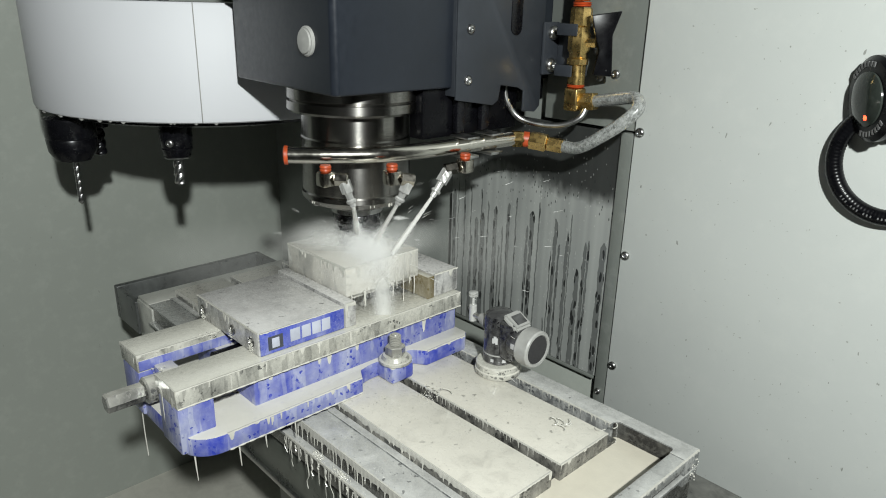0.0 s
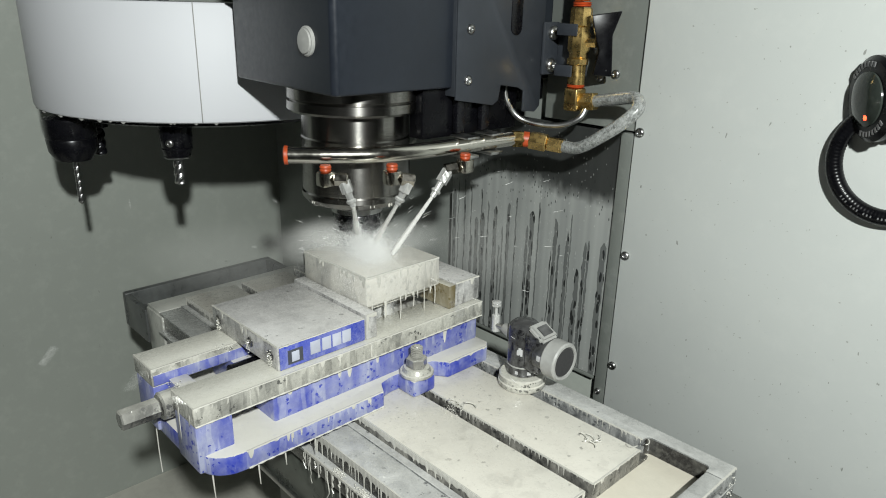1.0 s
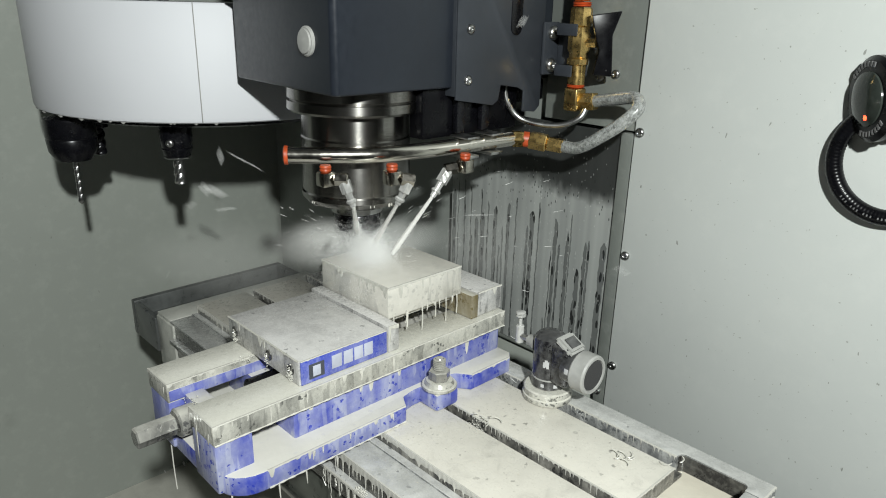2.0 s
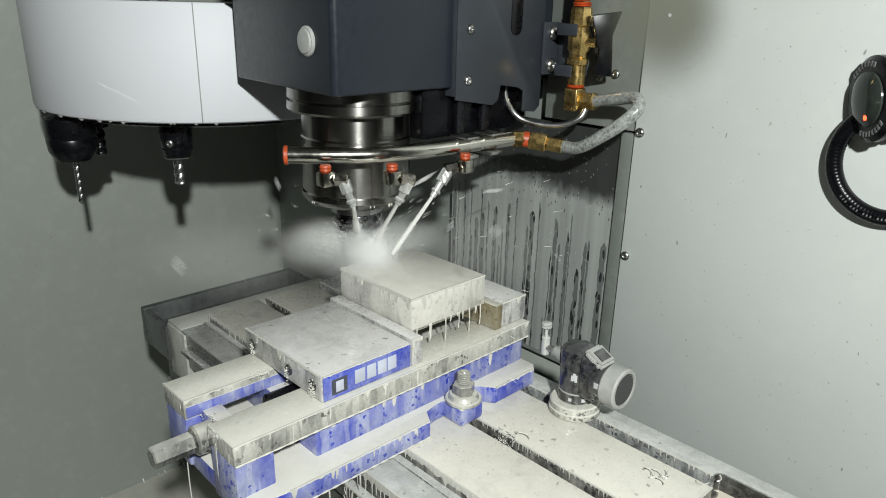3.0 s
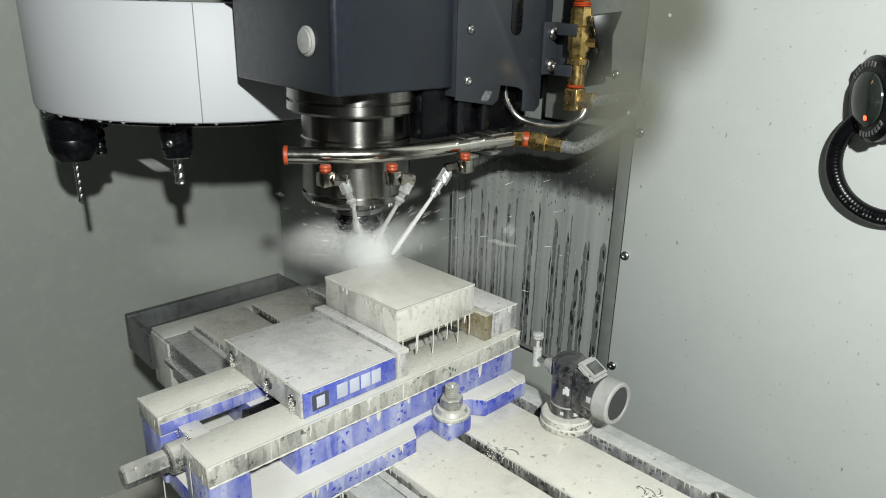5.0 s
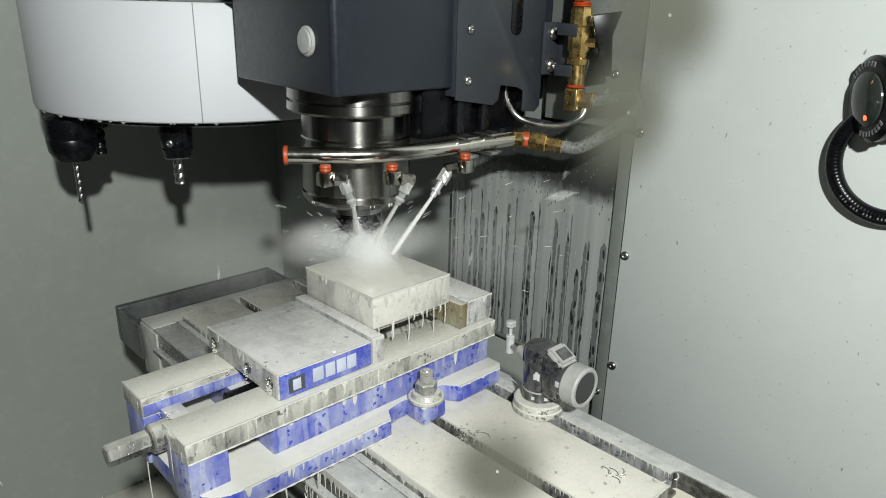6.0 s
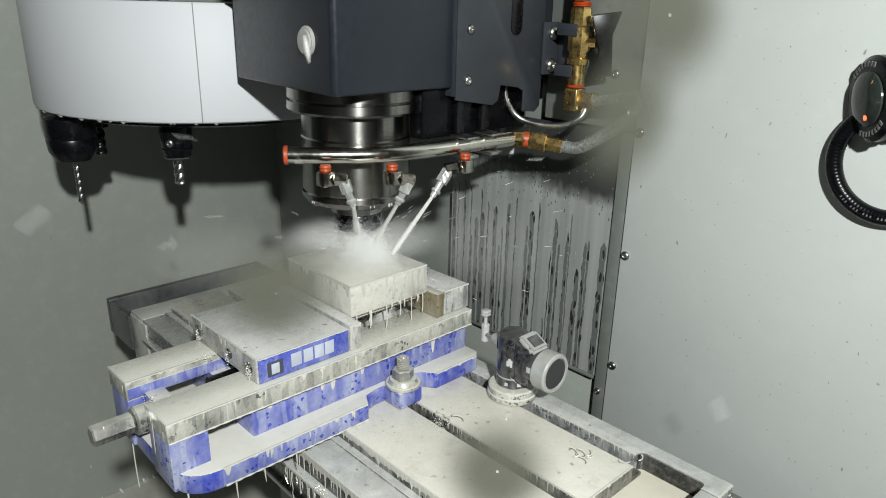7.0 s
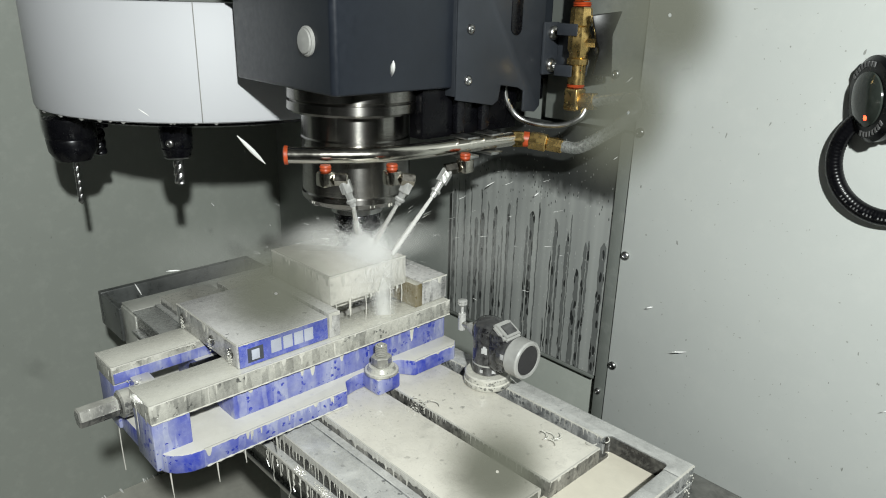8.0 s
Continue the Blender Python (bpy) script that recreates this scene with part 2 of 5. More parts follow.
lnk(_nt, ramp(_nt, noise_tex(_nt, _v, 60, 4), 0.3, 0.7, (0.23, 0.225, 0.21, 1), (0.31, 0.30, 0.285, 1)), _b.inputs["Base Color"])
_b.inputs["Metallic"].default_value, _b.inputs["Roughness"].default_value = 1.0, 0.26
_b.inputs["Anisotropic"].default_value, _b.inputs["Anisotropic Rotation"].default_value = 0.85, 0.25
_tan = _nt.nodes.new("ShaderNodeTangent")
_tan.direction_type, _tan.axis = "RADIAL", "Z"
lnk(_nt, _tan.outputs[0], _b.inputs["Tangent"])
M_BLACK = simple("black oxide steel", (0.006, 0.006, 0.008), 0.26, 0.3, 0.3, 80)
M_BLACK_PLASTIC = simple("black plastic", (0.005, 0.005, 0.008), 0.28, 0.0, 0.3, 80)
M_HEAD = simple("dark grey head paint", (0.0145, 0.018, 0.025), 0.36, 0.0, 0.12, 120, 0.05)
M_BRACKET = simple("grey bracket paint", (0.027, 0.031, 0.038), 0.48, 0.0, 0.12, 120, 0.05)
M_CAROUSEL = simple("white carousel cover", (0.580, 0.588, 0.613), 0.55, 0.0, 0.03, 6, 0.02)
M_BRASS = simple("brass fitting", (0.70, 0.49, 0.19), 0.27, 1.0, 0.25, 120)
M_ORANGE = simple("orange sealant", (0.420, 0.063, 0.015), 0.45, 0.0, 0.3, 150)
M_NICKEL = simple("nickel fitting", (0.462, 0.437, 0.386), 0.2, 1.0, 0.4, 120)
M_HOSE = clear_tube()
M_NOZZLE = wet("nickel nozzle under coolant", (0.40, 0.40, 0.385), 0.22, 0.6, 0.9, 0.75, 0.1, 24, (0.56, 0.56, 0.54), 0.50, 0.2)
M_JET = simple("coolant jet", (0.739, 0.731, 0.697), 0.3, 0.0, 0.04, 200, 0.3)
_b = M_JET.node_tree.nodes["Principled BSDF"]
_b.inputs["Subsurface Weight"].default_value, _b.inputs["Subsurface Scale"].default_value = 0.5, 0.01
_b.inputs["Subsurface Radius"].default_value = (1, 1, 1)
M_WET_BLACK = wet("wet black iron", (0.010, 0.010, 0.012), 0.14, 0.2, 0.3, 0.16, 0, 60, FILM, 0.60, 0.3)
M_DROP = simple("milky coolant drop", (0.84, 0.84, 0.82), 0.25, 0.0, 0.05)
M_RUN = simple("run of milky coolant", (0.56, 0.548, 0.495), 0.18, 0.0, 0.1, 60, 0.2, 0.4)
M_DULL_BLACK = simple("dull black casing", (0.003, 0.003, 0.004), 0.28, 0.0, 0.3, 80)
M_DULL_BLACK.node_tree.nodes["Principled BSDF"].inputs["Specular IOR Level"].default_value = 0.25
M_FAINT = simple("faint grey print", (0.15, 0.15, 0.15), 0.5)
M_DARK_PRINT = simple("dark grey print", (0.055, 0.06, 0.075), 0.4)
M_GREY_RING = simple("grey plastic ring", (0.353, 0.353, 0.336), 0.45, 0.0, 0.15, 120)
M_PRINT = simple("pale print", (0.504, 0.504, 0.504), 0.4)
M_GLASS_DARK = simple("dark window glass", (0.017, 0.015, 0.017), 0.08, 0.0, 0.2, 60, 0.0, 0.5)
M_LENS = simple("smoked grey lens", (0.029, 0.035, 0.030), 0.10, 0.0, 0.3, 60, 0.0, 0.6)
M_LENS.node_tree.nodes["Principled BSDF"].inputs["Specular IOR Level"].default_value = 0.3
M_LENS.node_tree.nodes["Principled BSDF"].inputs["Coat Weight"].default_value = 0.0
M_LED, _nt, _b = mat_base("red signal light")
_b.inputs["Base Color"].default_value = (0.5, 0.02, 0.01, 1)
_b.inputs["Emission Color"].default_value = (1, 0.06, 0.02, 1)
_b.inputs["Emission Strength"].default_value = 6.0

# ---- building helpers ----
ORIGIN = {}


def thing(name, at, label, category, group="", kind=""):
    ob = new(name)
    ob.empty_display_size = 0.02
    ob.location = at
    ORIGIN[ob.name] = Vector(at)
    return tagged(ob, label, category, group, kind)


def part(name, bm, material, parent=None, label="", smooth=True, angle=35):
    """One mesh object under a thing or a part; the bmesh is in the place's own space."""
    me = bpy.data.meshes.new(name)
    bmesh.ops.recalc_face_normals(bm, faces=bm.faces)
    if parent is not None:
        o = ORIGIN[parent.name]
        bmesh.ops.translate(bm, vec=-o, verts=bm.verts)
    if smooth:
        for e in bm.edges:
            e.smooth = len(e.link_faces) == 2 and e.calc_face_angle(0) < radians(angle)
        for f in bm.faces:
            f.smooth = True
    bm.to_mesh(me)
    bm.free()
    me.materials.append(material)
    ob = new(name, me)
    if parent is not None:
        ob.parent = parent
        ORIGIN[ob.name] = ORIGIN[parent.name]
    return tagged(ob, label)


def structure(name, bm, material, label, category="structure"):
    ob = part(name, bm, material)
    return tagged(ob, label, category, "", "structure")


def box(x0, x1, y0, y1, z0, z1, bevel=0.0, bm=None, seg=2):
    out = bm or bmesh.new()
    b = bmesh.new()
    bmesh.ops.create_cube(b, size=1)
    for v in b.verts:
        v.co = Vector(((x0 + x1) / 2 + v.co.x * (x1 - x0), (y0 + y1) / 2 + v.co.y * (y1 - y0), (z0 + z1) / 2 + v.co.z * (z1 - z0)))
    if bevel:
        bmesh.ops.bevel(b, geom=list(b.edges), offset=bevel, segments=seg, profile=0.5, affect="EDGES")
    return join(out, b)


def join(out, b):
    me = bpy.data.meshes.new("tmp")
    b.to_mesh(me)
    b.free()
    out.from_mesh(me)
    bpy.data.meshes.remove(me)
    return out


def prism(pts, z0, z1, bevel=0.0, bm=None, seg=2):
    """A plan outline raised from z0 to z1."""
    out = bm or bmesh.new()
    b = bmesh.new()
    lo = [b.verts.new((x, y, z0)) for x, y in pts]
    hi = [b.verts.new((x, y, z1)) for x, y in pts]
    n = len(pts)
    b.faces.new(lo[::-1])
    b.faces.new(hi)
    for i in range(n):
        b.faces.new((lo[i], lo[(i + 1) % n], hi[(i + 1) % n], hi[i]))
    bmesh.ops.recalc_face_normals(b, faces=b.faces)
    if bevel:
        bmesh.ops.bevel(b, geom=list(b.edges), offset=bevel, segments=seg, profile=0.5, affect="EDGES")
    return join(out, b)


def lathe(profile, m=None, seg=48, bm=None):
    """Turns (radius, height) about the z axis, closed at the ends, then places it by m."""
    out = bm or bmesh.new()
    b = bmesh.new()
    rings = []
    for r, z in profile:
        rings.append([b.verts.new((r * math.cos(2 * math.pi * i / seg), r * math.sin(2 * math.pi * i / seg), z)) for i in range(seg)])
    for a, c in zip(rings, rings[1:]):
        for i in range(seg):
            b.faces.new((a[i], a[(i + 1) % seg], c[(i + 1) % seg], c[i]))
    b.faces.new(rings[0][::-1])
    b.faces.new(rings[-1])
    if m is not None:
        b.transform(m)
    return join(out, b)


def along(p0, p1):
    """The pose at p0 whose z axis points to p1."""
    p0, p1 = Vector(p0), Vector(p1)
    return Matrix.Translation(p0) @ (p1 - p0).to_track_quat("Z", "Y").to_matrix().to_4x4()


def rod(p0, p1, r, seg=20, bm=None, r1=None, chamfer=0.0):
    ln = (Vector(p1) - Vector(p0)).length
    r1 = r if r1 is None else r1
    c = chamfer
    prof = [(r - c, 0), (r, c), (r1, ln - c), (r1 - c, ln)] if c else [(r, 0), (r1, ln)]
    return lathe(prof, along(p0, p1), seg, bm)


def spline(pts, n=10):
    pts = [Vector(p) for p in pts]
    ext = [2 * pts[0] - pts[1], *pts, 2 * pts[-1] - pts[-2]]
    out = []
    for i in range(1, len(ext) - 2):
        a, b, c, d = ext[i - 1:i + 3]
        for k in range(n):
            t = k / n
            out.append(0.5 * (2 * b + (c - a) * t + (2 * a - 5 * b + 4 * c - d) * t * t + (3 * b - a - 3 * c + d) * t ** 3))
    return [*out, pts[-1]]


def tube(pts, r, seg=16, n=10, bm=None, radius=None):
    """A round tube swept along a smooth line."""
    out = bm or bmesh.new()
    path = spline(pts, n)
    side = None
    rings = []
    for i, p in enumerate(path):
        d = (path[min(i + 1, len(path) - 1)] - path[max(i - 1, 0)]).normalized()
        if side is None:
            side = d.orthogonal().normalized()
        side = (side - d * side.dot(d)).normalized()
        up = d.cross(side)
        rr = radius(i / (len(path) - 1)) * r if radius else r
        rings.append([out.verts.new(p + rr * (math.cos(2 * math.pi * k / seg) * side + math.sin(2 * math.pi * k / seg) * up)) for k in range(seg)])
    for a, c in zip(rings, rings[1:]):
        for i in range(seg):
            out.faces.new((a[i], a[(i + 1) % seg], c[(i + 1) % seg], c[i]))
    out.faces.new(rings[0][::-1])
    out.faces.new(rings[-1])
    return out


def hexagon(p0, p1, r, bm=None, chamfer=0.0):
    return rod(p0, p1, r, 6, bm, None, chamfer)


def screw_head(p, normal, r, parent, name="screw"):
    """A domed socket screw on a face."""
    p, q = Vector(p), Vector(p) + Vector(normal)
    bm = lathe([(r, 0), (r, r * 0.3), (r * 0.85, r * 0.55), (r * 0.5, r * 0.72), (r * 0.42, r * 0.72), (r * 0.38, r * 0.45), (0.001 * r, r * 0.45)], along(p, q), 20)
    return part(name, bm, M_STEEL, parent)


# ---- the enclosure ----
XL, XR, YF, YB, ZP, ZC = -1.13, 1.15, -1.25, 0.34, -0.64, 1.45
# Surfaces in M_UNSEEN stand out of view, dark only to deepen shadows.
structure("wall_left_front", box(XL - 0.02, XL, YF, -0.62, ZP - 0.02, ZC), M_UNSEEN, "unseen enclosure side, darkened to cut bounced light", "wall")
structure("wall_left", box(XL - 0.02, XL, -0.62, YB + 0.02, ZP - 0.02, ZC), M_GREY_WALL, "grey painted sheet-metal side wall specked with coolant", "wall")
structure("wall_back", box(XL, -0.10, YB, YB + 0.02, ZP - 0.02, ZC), M_BACK, "grey sheet-metal panel at the rear of the enclosure", "wall")
wall_white = structure("wall_white", box(-0.143, 0.34, 0.31, 0.334, ZP - 0.02, ZC, 0.002), M_WHITE_WALL, "light painted sheet-metal panel with screws and chips", "wall")
ORIGIN[wall_white.name] = Vector((0, 0, 0))
for z in (0.306, 0.133, -0.041):
    screw_head((-0.1345, 0.3105, z), (0, -1, 0), 0.0065, wall_white)
structure("wall_back_side", box(0.341, XR, 0.31, 0.334, ZP - 0.02, ZC), M_UNSEEN, "unseen back panel, darkened to cut bounced light", "wall")
structure("wall_right", box(XR, XR + 0.02, YF, 0.334, ZP - 0.02, ZC), M_UNSEEN, "unseen enclosure side, darkened to cut bounced light", "wall")
structure("wall_front", box(XL - 0.02, XR + 0.02, YF - 0.02, YF, ZP - 0.02, ZC), M_UNSEEN, "unseen enclosure front, darkened to cut bounced light", "wall")
structure("ceiling", box(XL - 0.02, XR + 0.02, YF - 0.02, YB + 0.02, ZC, ZC + 0.02), M_UNSEEN, "unseen enclosure roof, darkened to cut bounced light", "ceiling")
structure("floor_front", box(-0.52, XR + 0.02, YF - 0.02, YB + 0.02, ZP - 0.04, ZP - 0.02), M_UNSEEN, "unseen floor, darkened to cut bounced light", "floor")
structure("floor", box(XL - 0.02, -0.52, YF - 0.02, YB + 0.02, ZP - 0.04, ZP + 0.004), M_PAN, "chip pan floor under a film of milky coolant", "floor")

# work lamp, out of view
wl = thing("work_lamp", (LAMP.x, LAMP.y, ZC), "round work lamp hung from the enclosure roof", "lamp")
aim = look(LAMP, (-0.45, 0.0, -0.05))
back = LAMP + aim.to_3x3() @ Vector((0, 0, 0.05))
part("housing", lathe([(0.015, 0.05), (0.05, 0.04), (0.055, 0.006), (0.05, 0.004)], aim, 32), M_BLACK_PLASTIC, wl)
part("stem", rod(back, (LAMP.x, LAMP.y, ZC), 0.01), M_STEEL, wl)

# streaked stainless cover in front of the column
cover = thing("column_cover", (-0.33, 0.32, -0.08), "streaked stainless sheet cover wet with coolant", "cover")
sheet = prism([(-0.494, 0.318), (-0.165, 0.318), (-0.165, 0.335), (-0.168, 0.335), (-0.168, 0.321), (-0.494, 0.321)], -0.076, 0.30)
part("sheet", sheet, M_STREAK, cover)
part("lower_flange", box(-0.49, -0.17, 0.316, 0.337, -0.082, -0.077, 0.001), M_STRIP, cover)
upper = thing("upper_cover", (-0.20, 0.335, 0.30), "dark grey painted sheet beside the column", "cover")
part("sheet", box(-0.30, -0.1455, 0.316, 0.338, 0.305, 0.9, 0.001), M_STRIP, upper)
for p in ((-0.184, 0.3155, 0.377), (-0.209, 0.3155, 0.371), (-0.218, 0.3155, 0.405)):
    screw_head(p, (0, -1, 0), 0.006, upper)
corner = thing("corner_strip", (-0.155, 0.325, -0.1), "grey sheet-metal strip at the panel joint", "trim")
part("strip", box(-0.1640, -0.1455, 0.3125, 0.338, -0.30, 0.302, 0.001), M_STRIP, corner)
screw_head((-0.156, 0.3120, -0.095), (0, -1, 0), 0.005, corner)
skirt = thing("lower_panel", (-0.4, 0.33, -0.64), "grey painted panel below the stainless cover", "panel")
part("panel", box(-0.60, -0.165, 0.328, 0.338, -0.64, -0.084, 0.001), M_GREY_WALL, skirt)


# ---- machine base, saddle ----
saddle = thing("saddle", (-0.35, 0.0, -0.64), "dark cast-iron saddle under the table, running with coolant", "machine base")
part("base_casting", box(-0.60, 0.10, 0.0, 0.25, -0.64, -0.165, 0.01), M_CAST, saddle)
part("saddle_body", box(-0.72, 0.03, -0.125, 0.12, -0.155, -0.084, 0.004), M_CAST, saddle)
part("way_cover", box(0.032, 0.42, -0.02, 0.247, -0.64, -0.10, 0.003), M_WET_BLACK, saddle, "dark wet casting beside the saddle")
part("lower_edge", box(-0.72, 0.03, -0.129, -0.121, -0.160, -0.150, 0.002), M_STEEL, saddle, "worn bright lower edge")

# ---- things that ride on the table ----
MOVERS = []


def rides(ob):
    MOVERS.append(ob)
    return ob


table = rides(thing("mill_table", (-0.39, 0.0, -0.074), "iron milling table flooded with milky coolant", "machine table"))
T0, T1 = -0.742, -0.004
part("table_body", box(-0.788, 0.066, -0.120, 0.132, -0.073, -0.030, 0.003), M_TABLE_FRONT, table, "cast body dark between runs of coolant")
slab1 = part("table_slab", box(T0, T1, -0.090, -0.0035, -0.032, 0.0, 0.0012), M_TABLE, table)
slab2 = part("table_slab", box(T0, T1, 0.0105, 0.0985, -0.032, 0.0, 0.0012), M_TABLE, table)
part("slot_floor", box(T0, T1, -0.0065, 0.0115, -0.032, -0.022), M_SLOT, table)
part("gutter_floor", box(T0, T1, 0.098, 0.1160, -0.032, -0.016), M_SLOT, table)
part("gutter_floor", box(T0, T1, -0.100, -0.0895, -0.032, -0.0135), M_TABLE_RIM, table)
part("end_shelf", box(-0.7920, -0.7425, -0.1358, 0.1460, -0.0338, -0.0140, 0.0012), M_END, table, "film-covered shelf at the far end of the table")
part("end_block", box(-0.7915, -0.7280, -0.1385, -0.1010, -0.1050, -0.0188, 0.002), M_END, table, "pale film-covered end block of the table front")
part("front_ledge", box(-0.742, 0.082, -0.136, -0.0995, -0.0185, -0.0145, 0.001), M_TABLE_RIM, table)
part("ledge_ridge", box(T0, T1, -0.1000, -0.0975, -0.0185, -0.0125, 0.0008), M_TABLE_RIM, table)
PKX0, PKX1, PKY = -0.012, 0.0625, 0.1265
pocket = []
for cx, a0, a1 in ((PKX1 - 0.006, 0, 90), (PKX0 + 0.006, 90, 180)):
    pocket += [(cx + 0.006 * math.cos(radians(a0 + 15 * k)), PKY - 0.006 + 0.006 * math.sin(radians(a0 + 15 * k))) for k in range(7)]
part("rear_rim", prism([(-0.742, 0.1155), (-0.742, 0.146), (0.082, 0.146), (0.082, 0.1155), (PKX1, 0.1155), *pocket, (PKX0, 0.1155)], -0.034, 0.001, 0.0008), M_TABLE_RIM, table)
part("end_rim", box(PKX1 + 0.0005, 0.0822, -0.1355, 0.1152, -0.012, 0.0008, 0.0015), M_TABLE_RIM, table)
# Shade below the rim comes from the near-black colour of this face.
part("end_face", box(0.0667, 0.0770, -0.1335, 0.1445, -0.073, -0.0122, 0.001), M_SLOT, table, "undercut end of the table, shade painted in")
part("end_lip", box(0.0772, 0.0830, -0.1345, 0.1450, -0.0235, -0.0195, 0.001), M_TABLE_RIM, table, "narrow wet ledge under the rim")
part("coolant_pool", box(-0.011, 0.0665, -0.099, 0.1262, -0.033, -0.020), M_POOL, table, "cream coolant standing in the end trough")
# Dark open box past the far end, riding with the table.
part("far_box", box(-0.892, -0.878, -0.1425, 0.1455, -0.085, -0.022, 0.0025), M_FAR_BOX, table, "dark open box at the far end of the table")
part("far_box_side", box(-0.8778, -0.7905, -0.1425, -0.132, -0.085, -0.024, 0.0025), M_FAR_BOX, table)
part("far_box_side", box(-0.8778, -0.7905, 0.132, 0.1455, -0.085, -0.022, 0.0025), M_FAR_BOX, table)
part("far_box_floor", box(-0.8775, -0.791, -0.1315, 0.1315, -0.060, -0.050), M_FAR_BOX, table)
# Thin near-black strip added to darken the pocket wall of the end trough.
strip_edge = [(x + (0.0006 if x < 0.025 else -0.0006), y - 0.0007) for x, y in pocket]
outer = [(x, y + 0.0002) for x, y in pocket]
part("trough_dark_strip", prism(strip_edge + outer[::-1], -0.0205, -0.0006), M_WET_BLACK, table, "thin black strip added over the inner side of the end trough")
part("front_face", box(-0.728, 0.0665, -0.1352, -0.1000, -0.073, -0.0187, 0.001), M_TABLE_FRONT, table)
part("lower_lip", box(-0.7270, 0.080, -0.1455, -0.1340, -0.043, -0.039, 0.001), M_TABLE_RIM, table, "narrow ledge carrying foam")
run_rng = random.Random(9)
runs = rides(thing("coolant_runs", (-0.1, -0.137, -0.03), "thin white runs of coolant down the table front", "coolant", "", "stuff"))
for k in range(30):
    x = -0.30 + 0.0126 * k + run_rng.uniform(-0.004, 0.004)
    ln = 0.008 + 0.055 * run_rng.random() ** 1.5
    top = -0.043
    yf = -0.1462
    pts = [(x, yf, top)]
    for q in range(1, 6):
        zz = top - ln * q / 5
        pts.append((x + run_rng.uniform(-0.0015, 0.0015) * q * 0.6, yf, zz))
    part("run", tube(pts, run_rng.uniform(0.0004, 0.0008), 6, 3, None, lambda f: 1.4 - 0.6 * f + (0.25 if f > 0.9 else 0)), M_RUN, runs)
foam_rng = random.Random(12)
fb = bmesh.new()
for k in range(70):
    x = foam_rng.choice((-0.235, -0.185, -0.05)) + foam_rng.gauss(0, 0.005)
    lathe([(0.0003, -0.0007), (0.0009, 0), (0.0003, 0.0007)], pose(x, -0.143 + foam_rng.uniform(-0.002, 0.004), -0.0385 + foam_rng.uniform(0, 0.002)), 7, fb)
part("foam", fb, M_RUN, runs)

chips = rides(thing("metal_chips", (-0.05, 0.04, 0.0), "curled bright metal chips lying on the table", "chips", "", "stuff"))
chip_rng = random.Random(21)
for cx, cy, cz, n in ((-0.052, 0.066, 0.002, 6), (-0.196, 0.006, 0.003, 5), (-0.015, 0.108, 0.0, 2)):
    for _ in range(n):
        x, y, a0, r = cx + chip_rng.gauss(0, 0.010), cy + chip_rng.gauss(0, 0.006), chip_rng.uniform(0, 6.3), chip_rng.uniform(0.003, 0.008)
        pts = [(x + r * math.cos(a0 + 0.5 * q), y + r * math.sin(a0 + 0.5 * q), cz + 0.001 + 0.0006 * q) for q in range(6)]
        part("chip", tube(pts, 0.0006, 5, 3), M_RUN, chips)

# vise
vise = rides(thing("machine_vise", (-0.36, -0.07, 0.0), "blue machine vise with ground steel bed, flooded in coolant", "vise"))
VXL, VXR = -0.474, -0.259


def flange_outline():
    c = -0.366
    right = [(VXR, -0.235), (VXR, -0.057), (-0.276, -0.047), (-0.280, -0.03), (-0.280, 0.022), (-0.276, 0.038), (VXR, 0.050), (VXR, 0.122), (-0.268, 0.132)]
    front = []
    for k in range(7):
        a = radians(-90 + 90 * k / 6)
        front.append((VXR - 0.035 + 0.035 * math.cos(a), -0.240 + 0.035 * math.sin(a)))
    half = front + right
    return half + [(2 * c - x, y) for x, y in half[::-1]]


part("base_flange", prism(flange_outline(), 0.0005, 0.0225, 0.002), M_BLUE, vise)
part("bed_side", box(-0.436, -0.287, -0.188, 0.130, 0.0215, 0.060, 0.003), M_BLUE, vise)
part("front_pedestal", box(-0.3295, -0.2795, -0.2785, -0.238, 0.003, 0.0583, 0.0025), M_BLUE, vise)
part("front_pedestal", box(-0.4335, -0.3845, -0.2785, -0.238, 0.003, 0.0583, 0.0025), M_BLUE, vise)
part("bed_rail", box(-0.330, -0.2785, -0.2790, 0.131, 0.0585, 0.0800, 0.0014), M_VISE, vise)
part("bed_rail", box(-0.434, -0.384, -0.2790, 0.131, 0.0585, 0.0800, 0.0014), M_VISE, vise)
part("bed_web", box(-0.383, -0.331, -0.235, 0.130, 0.022, 0.046, 0.002), M_PAN, vise, "coolant-covered trough between the rails")
part("screw_bearing", box(-0.3835, -0.3305, -0.262, -0.240, 0.022, 0.064, 0.003), M_BLUE, vise)
SC = Vector((-0.356, 0, 0.050))
part("screw_collar", rod((SC.x, -0.2622, SC.z), (SC.x, -0.284, SC.z), 0.0155, 32, None, None, 0.002), M_WET_STEEL, vise)
screw = part("lead_screw", rod((SC.x, -0.20, SC.z + 0.006), (SC.x, -0.11, SC.z + 0.006), 0.013, 24), M_BLACK, vise)
part("drive_hex", hexagon((SC.x, -0.2842, SC.z), (SC.x, -0.325, SC.z), 0.0110, None, 0.0015), M_WET_STEEL, vise, "wet steel hexagon drive end")
jaw = part("movable_jaw", box(-0.442, -0.2885, -0.178, -0.0610, 0.0805, 0.1092, 0.0018), M_JAW, vise)
